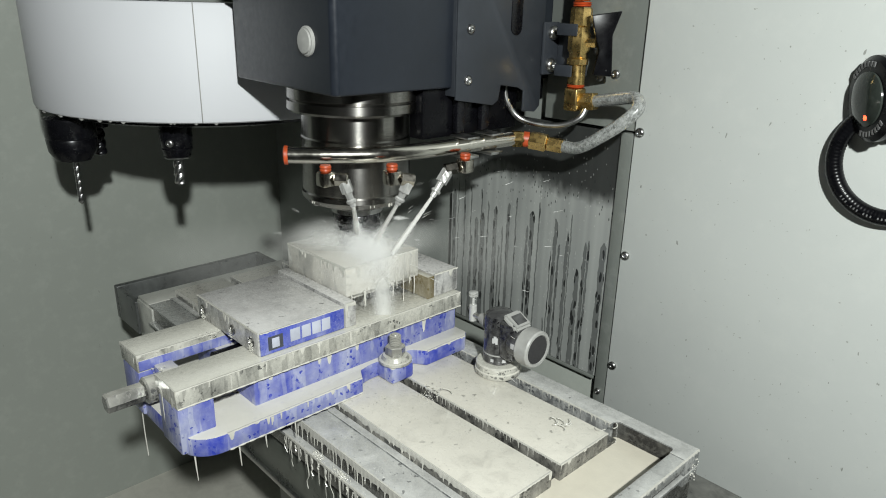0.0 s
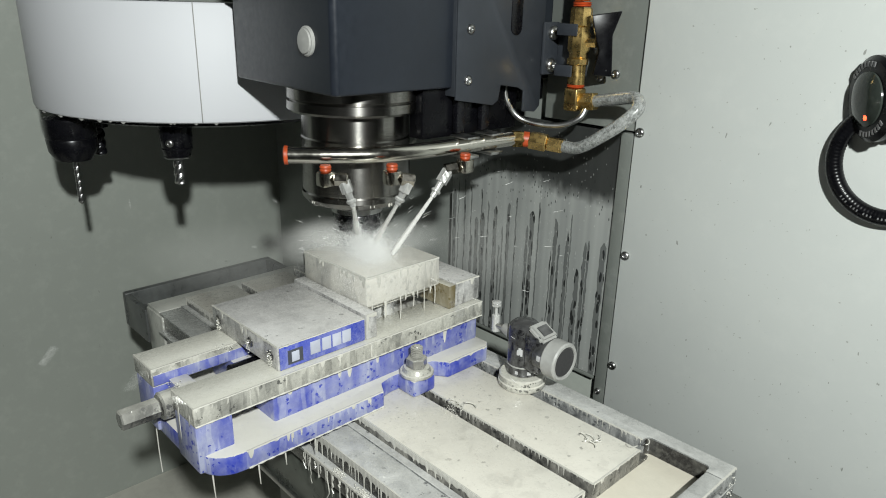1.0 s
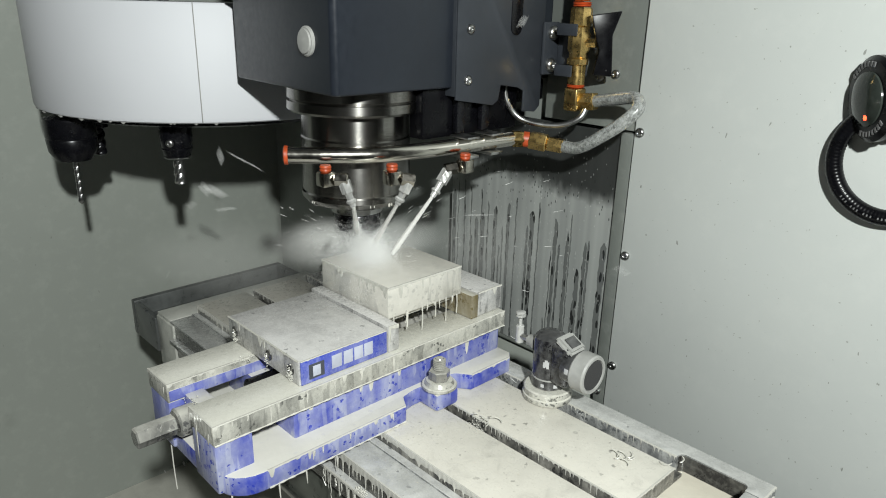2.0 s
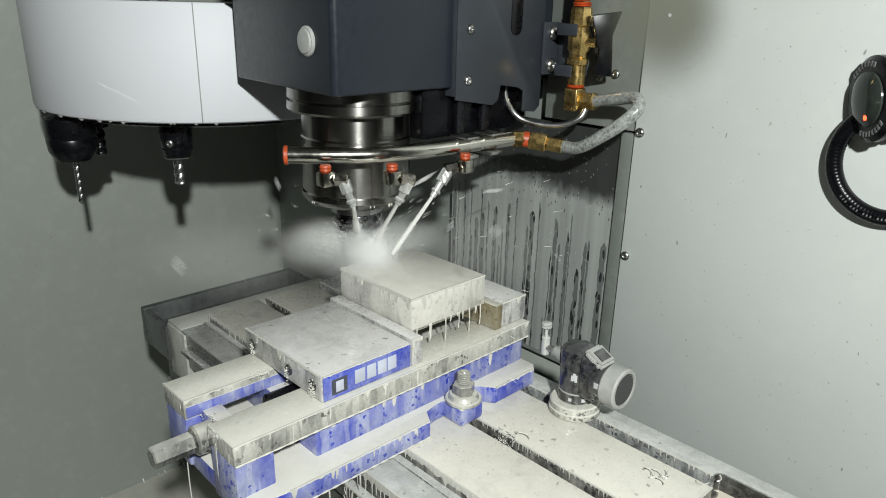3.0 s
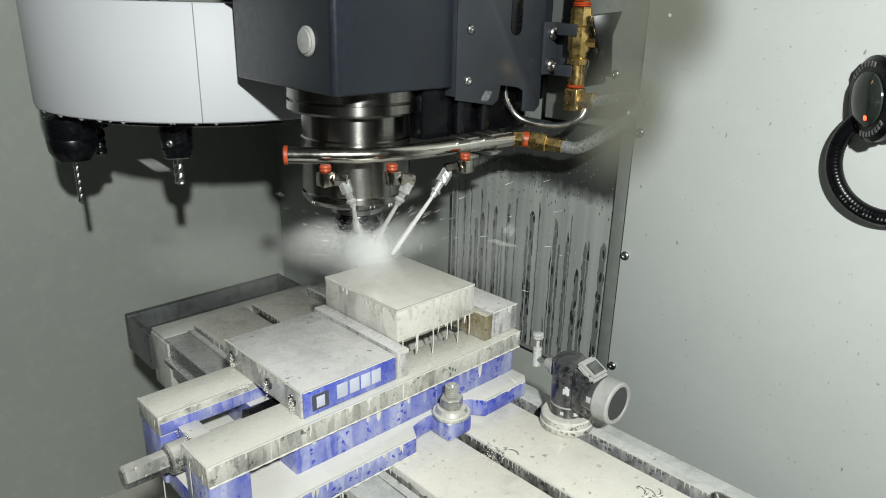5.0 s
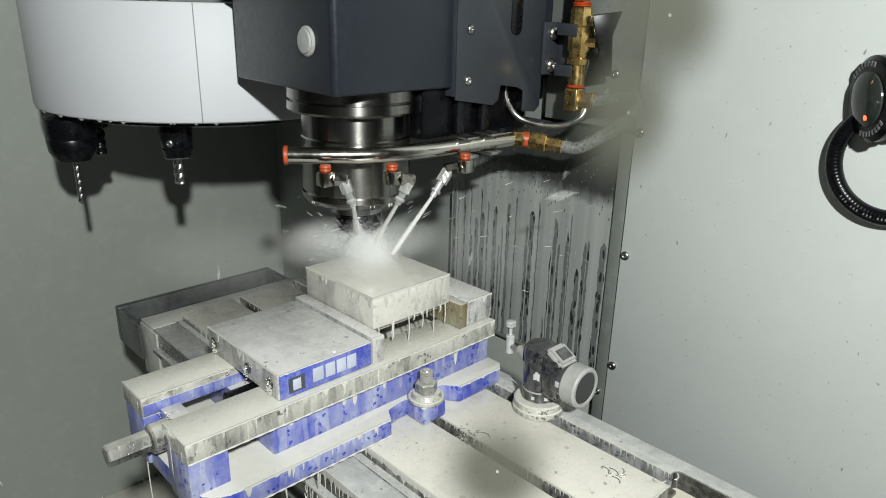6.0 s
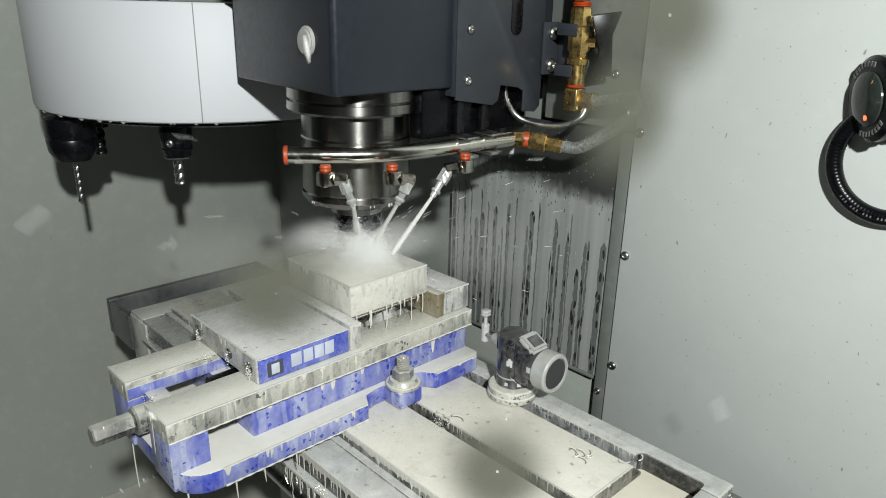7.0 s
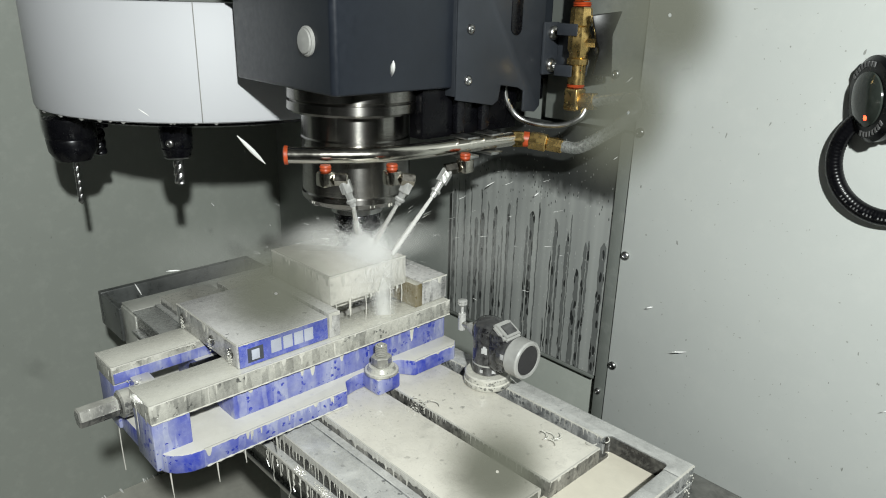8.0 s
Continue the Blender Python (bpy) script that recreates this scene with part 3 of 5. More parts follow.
for jx, jz in ((-0.303, 0.0955), (-0.348, 0.0945), (-0.425, 0.0955)):
    part("jaw_socket", lathe([(0.0062, 0), (0.0062, 0.0012), (0.0050, 0.0014), (0.0046, 0.0004), (0.0005, 0.0004)], along((jx, -0.1781, jz), (jx, -0.2, jz)), 24), M_WET_BLACK, jaw, "dark screw socket")
part("jaw_plate", box(-0.445, -0.2865, -0.0605, -0.0445, 0.0805, 0.1125, 0.0012), M_JAW, vise, "hardened steel jaw plate")
sticker = part("side_sticker", box(-0.2884, -0.2868, -0.176, -0.0625, 0.0815, 0.1082, 0.0004), M_LABEL, jaw, "blue sticker with a pale mark")
part("mark_square", box(-0.28675, -0.2861, -0.1665, -0.1475, 0.0855, 0.1025, 0.0003), M_DARK_PRINT, jaw)
part("mark_bar", box(-0.28605, -0.2856, -0.1620, -0.1525, 0.0880, 0.1000, 0.0002), M_LABEL_WHITE, jaw)
for i, (y, w) in enumerate(((-0.138, 0.013), (-0.1225, 0.012), (-0.1085, 0.012), (-0.0950, 0.012))):
    part("mark_bar", box(-0.28675, -0.2861, y, y + w, 0.0880, 0.1035, 0.0003), M_LABEL_WHITE, jaw)
part("rail_side", box(-0.3838, -0.3826, -0.2770, -0.150, 0.0600, 0.0725, 0.0004), M_BLUE, vise, "blue painted inner side of the rail")
part("fixed_jaw", box(-0.445, -0.2885, 0.0885, 0.1335, 0.0805, 0.1135, 0.0018), M_JAW, vise)
part("jaw_plate", box(-0.444, -0.2875, 0.0760, 0.0880, 0.0805, 0.1125, 0.001), M_BRASS_TAN, vise, "tan jaw plate")

# clamp stud and nut in the table slot
clamp = rides(thing("hold_down_stud", (-0.265, 0.0, 0.0), "steel stud with nut and washers holding the vise", "stud", "hold-down studs"))
part("clamp_foot", box(-0.287, -0.249, -0.018, 0.018, 0.0005, 0.0228, 0.004), M_BLUE, clamp)
part("washer", rod((-0.265, 0.0, 0.0232), (-0.265, 0.0, 0.0285), 0.0215, 36, None, None, 0.001), M_VISE, clamp)
part("washer", rod((-0.265, 0.0, 0.0286), (-0.265, 0.0, 0.0330), 0.0185, 36, None, 0.016), M_VISE, clamp)
part("hex_nut", hexagon((-0.265, 0.0, 0.0332), (-0.265, 0.0, 0.0460), 0.0132, None, 0.0012), M_WET_STEEL, clamp)
st = bmesh.new()
for k in range(6):
    lathe([(0.0050, 0), (0.0076, 0.0011), (0.0076, 0.0013), (0.0050, 0.0024)], pose(-0.265, 0, 0.0461 + k * 0.0024), 24, st)
lathe([(0.0052, 0), (0.0044, 0.0012), (0.002, 0.0018)], pose(-0.265, 0, 0.0605), 24, st)
part("threaded_stud", st, M_WET_STEEL, clamp)

# workpiece
work = rides(thing("workpiece", (-0.374, 0.02, 0.104), "square aluminium block in the vise under milky coolant", "workpiece"))
part("block", box(-0.443, -0.3065, -0.0440, 0.0755, 0.1105, 0.149, 0.0012), M_ALU, work)
part("gripped_step", box(-0.430, -0.3200, -0.0440, 0.0755, 0.1000, 0.1105, 0.0005), M_ALU, work)


# tool setter
setter = rides(thing("tool_setter", (-0.187, 0.112, 0.0), "black tool-setting probe with grey ring on a round base", "tool setter"))
BX, BY = -0.187, 0.112
part("base_disc", lathe([(0.0298, 0.0005), (0.0308, 0.002), (0.0308, 0.0075), (0.0290, 0.0085), (0.0298, 0.0095), (0.0298, 0.0155), (0.0280, 0.017)], pose(BX, BY, 0), 56), M_VISE, setter, "round steel base under coolant")
wet_black = wet("wet black probe body", (0.014, 0.014, 0.016), 0.14, 0.2, 0.22, 0.30, 0, 50, (0.5, 0.5, 0.49), 0.60, 0.3)
body = part("probe_body", lathe([(0.0185, 0.0171), (0.0202, 0.019), (0.0202, 0.030), (0.0194, 0.031), (0.0202, 0.032), (0.0202, 0.076), (0.0190, 0.083), (0.0150, 0.0868), (0.008, 0.088)], pose(BX, BY, 0), 56), wet_black, setter)
part("band", lathe([(0.0204, 0.0300), (0.0206, 0.0304), (0.0206, 0.0316), (0.0204, 0.0320)], pose(BX, BY, 0), 56), M_GREY_RING, body)
for a, z, w, h in ((-64, 0.0545, 0.0035, 0.009), (-58, 0.0525, 0.003, 0.009), (-70, 0.0525, 0.003, 0.007), (-30, 0.0240, 0.0030, 0.0045), (-23, 0.0240, 0.0026, 0.0045), (-72, 0.0240, 0.0040, 0.0040)):
    ca, sa = math.cos(radians(a)), math.sin(radians(a))
    m = Matrix.Translation((BX + 0.0204 * ca, BY + 0.0204 * sa, z)) @ Matrix.Rotation(radians(a), 4, "Z")
    b = bmesh.new()
    bmesh.ops.create_cube(b, size=1)
    b.transform(m @ Matrix.Diagonal((0.0008, w, h, 1)))
    part("print_mark", b, M_PRINT, body)
part("side_module", box(BX + 0.012, BX + 0.037, BY - 0.0165, BY + 0.0165, 0.030, 0.082, 0.005, None, 3), wet_black, setter)
wedge = bmesh.new()
bmesh.ops.create_cube(wedge, size=1)
wedge.transform(pose(BX + 0.029, BY, 0.082, 0, 30, 0) @ Matrix.Diagonal((0.027, 0.030, 0.009, 1)))
bmesh.ops.bevel(wedge, geom=list(wedge.edges), offset=0.003, segments=2, affect="EDGES")
part("module_cap", wedge, M_GREY_RING, setter, "sloping grey cap with a recess")
inset = bmesh.new()
bmesh.ops.create_cube(inset, size=1)
inset.transform(pose(BX + 0.0318, BY, 0.0859, 0, 30, 0) @ Matrix.Diagonal((0.014, 0.017, 0.0022, 1)))
part("cap_recess", inset, wet_black, setter)
AX = 0.055
part("neck", rod((BX + 0.030, BY, AX), (BX + 0.046, BY, AX), 0.021, 40), wet_black, setter)
part("neck_print", box(BX + 0.0375, BX + 0.0455, BY - 0.0213, BY - 0.0205, AX - 0.001, AX + 0.006, 0.0002), M_PRINT, setter)
part("ring", lathe([(0.0225, 0), (0.0242, 0.002), (0.0242, 0.019), (0.0225, 0.021), (0.0195, 0.021), (0.0185, 0.018), (0.001, 0.018)], along((BX + 0.044, BY, AX), (BX + 0.1, BY, AX)), 56), M_GREY_RING, setter, "grey ring round the window")
part("window", rod((BX + 0.0625, BY, AX), (BX + 0.0640, BY, AX), 0.0182, 40), M_GLASS_DARK, setter)
part("stylus_boot", rod((BX - 0.020, BY, 0.066), (BX - 0.034, BY, 0.066), 0.011, 28, None, 0.006), M_GREY_RING, setter)
part("stylus_holder", rod((BX - 0.049, BY, 0.056), (BX - 0.049, BY, 0.080), 0.0052, 20, None, None, 0.001), M_NOZZLE, setter)
part("stylus_link", rod((BX - 0.033, BY, 0.066), (BX - 0.046, BY, 0.066), 0.004, 16), M_STEEL, setter)
part("stylus_stem", rod((BX - 0.049, BY, 0.080), (BX - 0.049, BY, 0.0915), 0.0022, 14), M_NOZZLE, setter)
part("stylus_disc", lathe([(0.0055, 0.0), (0.0063, 0.001), (0.0063, 0.0028), (0.0045, 0.0034), (0.0063, 0.0042), (0.0063, 0.0065), (0.0055, 0.007)], pose(BX - 0.049, BY, 0.0915), 28), M_NOZZLE, setter)

# ---- spindle head ----
SX, SY = -0.378, 0.026
head = thing("milling_head", (SX, 0.15, 0.36), "dark grey painted milling machine head casing", "machine head")
part("casing", prism([(-0.518, -0.062), (-0.284, -0.074), (-0.279, -0.069), (-0.276, 0.100), (-0.300, 0.100), (-0.300, 0.325), (-0.518, 0.325)], 0.362, 0.95, 0.003, None, 3), M_HEAD, head)
# Inner casing is black, and a block added, to deepen shade under the head.
part("inner_casing", box(-0.49, -0.305, 0.105, 0.315, 0.33, 0.3615, 0.004), M_BLACK, head)
part("under_block", box(-0.312, -0.287, 0.06, 0.235, 0.300, 0.3615, 0.002), M_DULL_BLACK, head, "black block added to darken under the casing")
bt = lathe([(0.0165, 0), (0.0165, 0.002), (0.0150, 0.0035), (0.0135, 0.0035), (0.0130, 0.0055), (0.010, 0.0062), (0.001, 0.0062)], along((-0.331, -0.0716, 0.4175), (-0.3335, -0.1216, 0.4175)), 40)
part("push_button", bt, M_GREY_RING, head, "round metal button in a bezel")
part("name_plate", box(-0.512, -0.345, -0.0735, -0.0705, 0.4665, 0.52, 0.0005), M_LABEL_WHITE, head)

spindle = thing("spindle", (SX, SY, 0.36), "ground steel spindle nose over the workpiece", "spindle")
part("flange", lathe([(0.075, 0.3618), (0.0865, 0.360), (0.0865, 0.348), (0.0845, 0.346), (0.0865, 0.344), (0.0865, 0.334), (0.084, 0.331), (0.07, 0.331)], pose(SX, SY, 0), 72), M_SPINDLE, spindle)
part("nose_housing", lathe([(0.06, 0.3308), (0.0690, 0.3305), (0.0690, 0.300), (0.0705, 0.298), (0.0705, 0.232), (0.0700, 0.230), (0.0715, 0.228), (0.0715, 0.222), (0.066, 0.215), (0.052, 0.210), (0.05, 0.209)], pose(SX, SY, 0), 72), M_SPINDLE, spindle)
part("draw_ring", lathe([(0.04, 0.2088), (0.040, 0.206), (0.034, 0.203), (0.034, 0.197), (0.030, 0.196)], pose(SX, SY, 0), 48), M_STEEL, spindle)
bead_rng = random.Random(15)
for k in range(9):
    a = radians(bead_rng.uniform(-125, 20))
    q = bead_rng.uniform(0.4, 1.0)
    part("rim_drip", lathe([(0.0012 * q, 0.001), (0.0016 * q, -0.0012 * q), (0.0013 * q, -0.0030 * q), (0.0004, -0.0042 * q)], pose(SX + 0.0695 * math.cos(a), SY + 0.0695 * math.sin(a), 0.2195), 8), M_RUN, spindle)
for k in range(6):
    a = radians(20 + 60 * k)
    screw_head((SX + 0.058 * math.cos(a), SY + 0.058 * math.sin(a), 0.2125), (0, 0, -1), 0.004, spindle)
cutter = thing("tool_holder", (SX, SY, 0.15), "black tool holder with a face cutter in the spindle", "tool holder")
part("holder", lathe([(0.029, 0.1962), (0.031, 0.193), (0.031, 0.187), (0.026, 0.185), (0.026, 0.182), (0.031, 0.180), (0.031, 0.174), (0.022, 0.170), (0.018, 0.160)], pose(SX, SY, 0), 48), M_BLACK, cutter)
part("cutter", lathe([(0.018, 0.1605), (0.022, 0.158), (0.024, 0.1505), (0.012, 0.1502)], pose(SX, SY, 0), 40), M_BLACK, cutter)

# ---- bracket plate, valve and coolant plumbing ----
bracket = thing("valve_bracket", (-0.268, 0.17, 0.32), "bent grey sheet bracket bolted to the head", "bracket")


def plate_xy(x0, x1, outline, bevel=0.0012):
    """A plate in the y-z plane between x0 and x1."""
    b = prism([(y, z) for y, z in outline], 0, x1 - x0, bevel)
    b.transform(Matrix(((0, 0, 1, x0), (1, 0, 0, 0), (0, 1, 0, 0), (0, 0, 0, 1))))
    bmesh.ops.recalc_face_normals(b, faces=b.faces)
    return b


PX = -0.268
part("plate", plate_xy(PX - 0.003, PX, [(0.098, 0.348), (0.166, 0.337), (0.176, 0.343), (0.180, 0.362), (0.214, 0.357), (0.226, 0.352), (0.226, 0.325), (0.252, 0.322), (0.262, 0.330), (0.262, 0.55), (0.098, 0.55)]), M_BRACKET, bracket)
part("fold", box(PX - 0.03, PX - 0.003, 0.098, 0.101, 0.352, 0.55, 0.001), M_BRACKET, bracket)
# Black plate on the bracket stands for the dark inside of an opening.
slot_end = [(0.2035 + 0.0105 * math.cos(radians(180 + 15 * k)), 0.4345 + 0.0105 * math.sin(radians(180 + 15 * k))) for k in range(13)]
part("access_slot", plate_xy(PX - 0.001, PX + 0.0012, [*slot_end, (0.214, 0.52), (0.193, 0.52)], 0.0003), M_BLACK, bracket, "black plate drawn as a rounded opening")
part("clamp_hook", box(PX + 0.026, PX + 0.058, 0.2550, 0.2580, 0.425, 0.440, 0.0012), M_BRACKET, bracket)
part("clamp_hook", box(PX + 0.026, PX + 0.054, 0.2550, 0.2580, 0.373, 0.388, 0.0012), M_BRACKET, bracket)
part("clamp_web", box(PX + 0.0062, PX + 0.0275, 0.2848, 0.2880, 0.373, 0.440, 0.001), M_BRACKET, bracket)
part("clamp_plate", box(PX + 0.0005, PX + 0.006, 0.256, 0.288, 0.372, 0.441, 0.002), M_BRACKET, bracket)
part("clamp_arm", box(PX + 0.0062, PX + 0.056, 0.2855, 0.2890, 0.425, 0.440, 0.0015), M_BRACKET, bracket)
part("clamp_arm", box(PX + 0.0062, PX + 0.056, 0.2855, 0.2890, 0.373, 0.388, 0.0015), M_BRACKET, bracket)
for y, z in ((0.119, 0.432), (0.117, 0.3715)):
    screw_head((PX + 0.0003, y, z), (1, 0, 0), 0.006, bracket)
for y, z in ((0.272, 0.427), (0.271, 0.385)):
    screw_head((PX + 0.0062, y, z), (1, 0, 0), 0.0095, bracket)

valve = thing("coolant_valve", (-0.225, 0.27, 0.34), "brass ball valve with black lever and orange sealant", "valve")
VX, VY = -0.217, 0.272
part("upper_pipe", hexagon((VX, VY, 0.468), (VX, VY, 0.56), 0.0115, None, 0.001), M_BRASS, valve)
part("sealant", lathe([(0.0105, 0), (0.0122, 0.001), (0.0105, 0.002), (0.0122, 0.003), (0.0105, 0.004), (0.0122, 0.005), (0.0105, 0.006)], pose(VX, VY, 0.461), 24), M_ORANGE, valve)
part("body", lathe([(0.0125, 0.388), (0.0142, 0.389), (0.0142, 0.396), (0.0120, 0.398), (0.0120, 0.403), (0.0148, 0.408), (0.0148, 0.426), (0.0120, 0.431), (0.0120, 0.436), (0.0142, 0.438), (0.0142, 0.458), (0.0125, 0.4605)], pose(VX, VY, 0), 8), M_BRASS, valve)
part("stem_nut", hexagon((VX + 0.0105, VY, 0.417), (VX + 0.024, VY + 0.004, 0.417), 0.0062), M_BRASS, valve)
lv = prism([(-0.020, 0.034), (0.020, 0.040), (0.010, 0.010), (0.012, -0.012), (0.014, -0.042), (-0.012, -0.040), (-0.006, -0.010), (-0.012, 0.006)], -0.004, 0.004, 0.002)
lv.transform(Matrix.Translation((VX + 0.030, VY + 0.012, 0.417)) @ Matrix.Rotation(radians(50), 4, "Z") @ Matrix.Rotation(radians(90), 4, "X"))
part("lever", lv, M_DULL_BLACK, valve, "black butterfly lever")
part("lower_pipe", rod((VX, VY, 0.3632), (VX, VY, 0.3879), 0.0115, 20), M_BRASS, valve)
part("sealant", lathe([(0.0105, 0), (0.0120, 0.001), (0.0105, 0.002), (0.0120, 0.003), (0.0105, 0.004)], pose(VX, VY, 0.359), 24), M_ORANGE, valve)
part("elbow", box(VX - 0.011, VX + 0.011, VY - 0.011, VY + 0.011, 0.328, 0.3588, 0.0035, None, 3), M_BRASS, valve, "brass elbow")
part("elbow_nut", hexagon((VX + 0.009, VY + 0.004, 0.341), (VX + 0.030, VY + 0.006, 0.343), 0.0125, None, 0.001), M_BRASS, valve)

hose = thing("supply_hose", (-0.15, 0.25, 0.29), "clear braided coolant hose looped to the manifold", "hose")
part("hose", tube([(VX + 0.028, VY + 0.006, 0.343), (-0.155, 0.270, 0.350), (-0.118, 0.260, 0.356), (-0.104, 0.247, 0.346), (-0.116, 0.236, 0.328), (-0.150, 0.234, 0.303), (-0.180, 0.239, 0.287), (-0.207, 0.242, 0.284)], 0.0082, 18, 10), M_HOSE, hose)
air = thing("air_line", (-0.25, 0.26, 0.30), "bent silvery air line below the bracket", "pipe")
part("line", tube([(-0.292, 0.212, 0.372), (-0.288, 0.214, 0.340), (-0.275, 0.226, 0.316), (-0.250, 0.240, 0.308), (-0.222, 0.254, 0.309), (-0.202, 0.266, 0.320), (-0.198, 0.274, 0.334)], 0.0042, 12, 8), M_STEEL, air)

manifold = thing("coolant_manifold", (-0.29, 0.05, 0.29), "bent chrome coolant pipe with aimed nozzles", "coolant manifold")
pipe = part("pipe", tube([(-0.352, -0.096, 0.29), (-0.318, -0.052, 0.29), (-0.290, -0.008, 0.29), (-0.277, 0.045, 0.29), (-0.272, 0.10, 0.29), (-0.264, 0.205, 0.29)], 0.0098, 24, 12), M_CHROME, manifold)
part("end_cap", lathe([(0.0095, 0), (0.0112, 0.001), (0.0112, 0.0045), (0.0085, 0.006)], along((-0.349, -0.092, 0.29), (-0.370, -0.121, 0.29)), 28), M_ORANGE, manifold, "orange end cap")
part("end_fitting", hexagon((-0.2645, 0.203, 0.29), (-0.256, 0.216, 0.2895), 0.0115, None, 0.001), M_BRASS, manifold)
part("sealant", rod((-0.2555, 0.2165, 0.2895), (-0.2495, 0.2215, 0.289), 0.0105, 24), M_ORANGE, manifold)
part("end_elbow", hexagon((-0.249, 0.222, 0.289), (-0.227, 0.2325, 0.2864), 0.0125, None, 0.0015), M_BRASS, manifold)
part("hose_barb", hexagon((-0.2268, 0.2326, 0.2863), (-0.207, 0.242, 0.284), 0.0100, None, 0.0012), M_BRASS, manifold)
for y in (0.105, 0.150):
    part("pipe_clamp", box(-0.284, -0.252, y, y + 0.022, 0.3005, 0.3030, 0.0006), M_STEEL, manifold)
    part("pipe_clamp", box(-0.284, -0.252, y, y + 0.022, 0.2755, 0.2795, 0.0008), M_STEEL, manifold)
    part("clamp_stand", box(-0.284, -0.276, y + 0.004, y + 0.018, 0.3046, 0.362, 0.001), M_BLACK, manifold)

NOZZLES = (
    ((-0.3085, -0.0715), (-0.3035, -0.072, 0.2675), (-0.289, -0.058, 0.2675), (-0.2805, -0.0505, 0.236), (-0.3465, 0.0030, 0.1740)),
    ((-0.2745, -0.0215), (-0.256, -0.013, 0.2695), (-0.2445, 0.004, 0.2665), (-0.2545, -0.006, 0.237), (-0.3385, 0.0175, 0.1515)),
    ((-0.2715, 0.105), (-0.2535, 0.1035, 0.268), (-0.262, 0.084, 0.265), (-0.264, 0.058, 0.233), (-0.3086, 0.0300, 0.1510)),
)
JETS = []
for (px, py), corner_at, swivel, tip, aim_at in NOZZLES:
    c = Vector(corner_at)
    s, t, g = Vector(swivel), Vector(tip), Vector(aim_at)
    noz = part("nozzle", rod(s.lerp(t, 0.45), t, 0.0048, 18, None, 0.0038), M_NOZZLE, manifold)
    part("sealant", lathe([(0.0058, -0.0035), (0.0068, -0.0018), (0.0063, 0), (0.0070, 0.0018), (0.0060, 0.0040)], pose(c.x, c.y, c.z + 0.0122), 20), M_ORANGE, noz)
    part("elbow_block", box(c.x - 0.0085, c.x + 0.0085, c.y - 0.0085, c.y + 0.0085, c.z - 0.0085, c.z + 0.0085, 0.0022), M_NICKEL, noz)
    part("swivel_block", hexagon(c.lerp(s, 0.5), s + (s - c).normalized() * 0.006, 0.0078, None, 0.001), M_NICKEL, noz)
    part("collar", hexagon(s + (t - s).normalized() * 0.002, s.lerp(t, 0.5), 0.0075, None, 0.001), M_NOZZLE, noz)
    part("tip_ring", lathe([(0.0045, 0), (0.0062, 0.0015), (0.0062, 0.004), (0.0045, 0.0055)], along(s.lerp(t, 0.72), t), 18), M_NOZZLE, noz)
    JETS.append((t, g))

# ---- tool carousel ----
KX, KY = -0.816, 0.050
car = thing("tool_carousel", (KX, KY, 0.295), "white round tool-changer carousel cover", "tool changer")
bm = bmesh.new()
seg = 128
prof = [(0.262, 0.300), (0.276, 0.2955), (0.2795, 0.2975), (0.281, 0.303), (0.281, 0.4515), (0.279, 0.4545), (0.262, 0.4545)]
lathe(prof, pose(KX, KY, 0), seg, bm)
part("cover", bm, M_CAROUSEL, car)
part("disc", lathe([(0.255, 0.300), (0.258, 0.297), (0.258, 0.289), (0.250, 0.286)], pose(KX, KY, 0), 96), M_BLACK_PLASTIC, car, "black pocket disc under the cover")
part("seam", box(-0.5669, -0.5661, -0.0938, -0.0928, 0.299, 0.4545), M_GREY_RING, car, "fine joint in the cover")
bead_rng = random.Random(5)
for k in range(22):
    a = radians(196 + 140 * bead_rng.random())
    q = bead_rng.uniform(0.7, 1.2)
    part("drip_bead", lathe([(0.0030 * q, 0), (0.0028 * q, -0.001), (0.0012 * q, -0.0026 * q)], pose(KX + 0.2775 * math.cos(a), KY + 0.2775 * math.sin(a), 0.2965), 8), M_GREY_RING, car)
for a, r in ((-84, 0.15), (-70, 0.19), (-60, 0.12), (-52, 0.20)):
    ca, sa = math.cos(radians(a)), math.sin(radians(a))
    part("top_clip", box(KX + r * ca - 0.012, KX + r * ca + 0.012, KY + r * sa - 0.006, KY + r * sa + 0.006, 0.4547, 0.468, 0.002), M_STEEL, car)


def drill(bm, x, y, z0, z1, r, turns):
    """A fluted tool: a twisted two-lobed bar."""
    n, k = 60, 14
    rings = []
    for i in range(n + 1):
        f = i / n
        rr = r if f > 0.06 else r * (0.25 + f / 0.06 * 0.75)
        tw = f * turns * 2 * math.pi
        ring = []
        for j in range(k):
            a = 2 * math.pi * j / k
            q = rr * (0.62 + 0.38 * abs(math.cos(a)) ** 0.6)
            ring.append(bm.verts.new((x + q * math.cos(a + tw), y + q * math.sin(a + tw), z0 + (z1 - z0) * f)))
        rings.append(ring)
    for p, q in zip(rings, rings[1:]):
        for j in range(k):
            bm.faces.new((p[j], p[(j + 1) % k], q[(j + 1) % k], q[j]))
    bm.faces.new(rings[0][::-1])
    bm.faces.new(rings[-1])
    return bm


t1 = thing("drill_chuck", (-0.80, -0.198, 0.286), "black drill chuck with a long twist drill", "tool", "tools in the carousel")
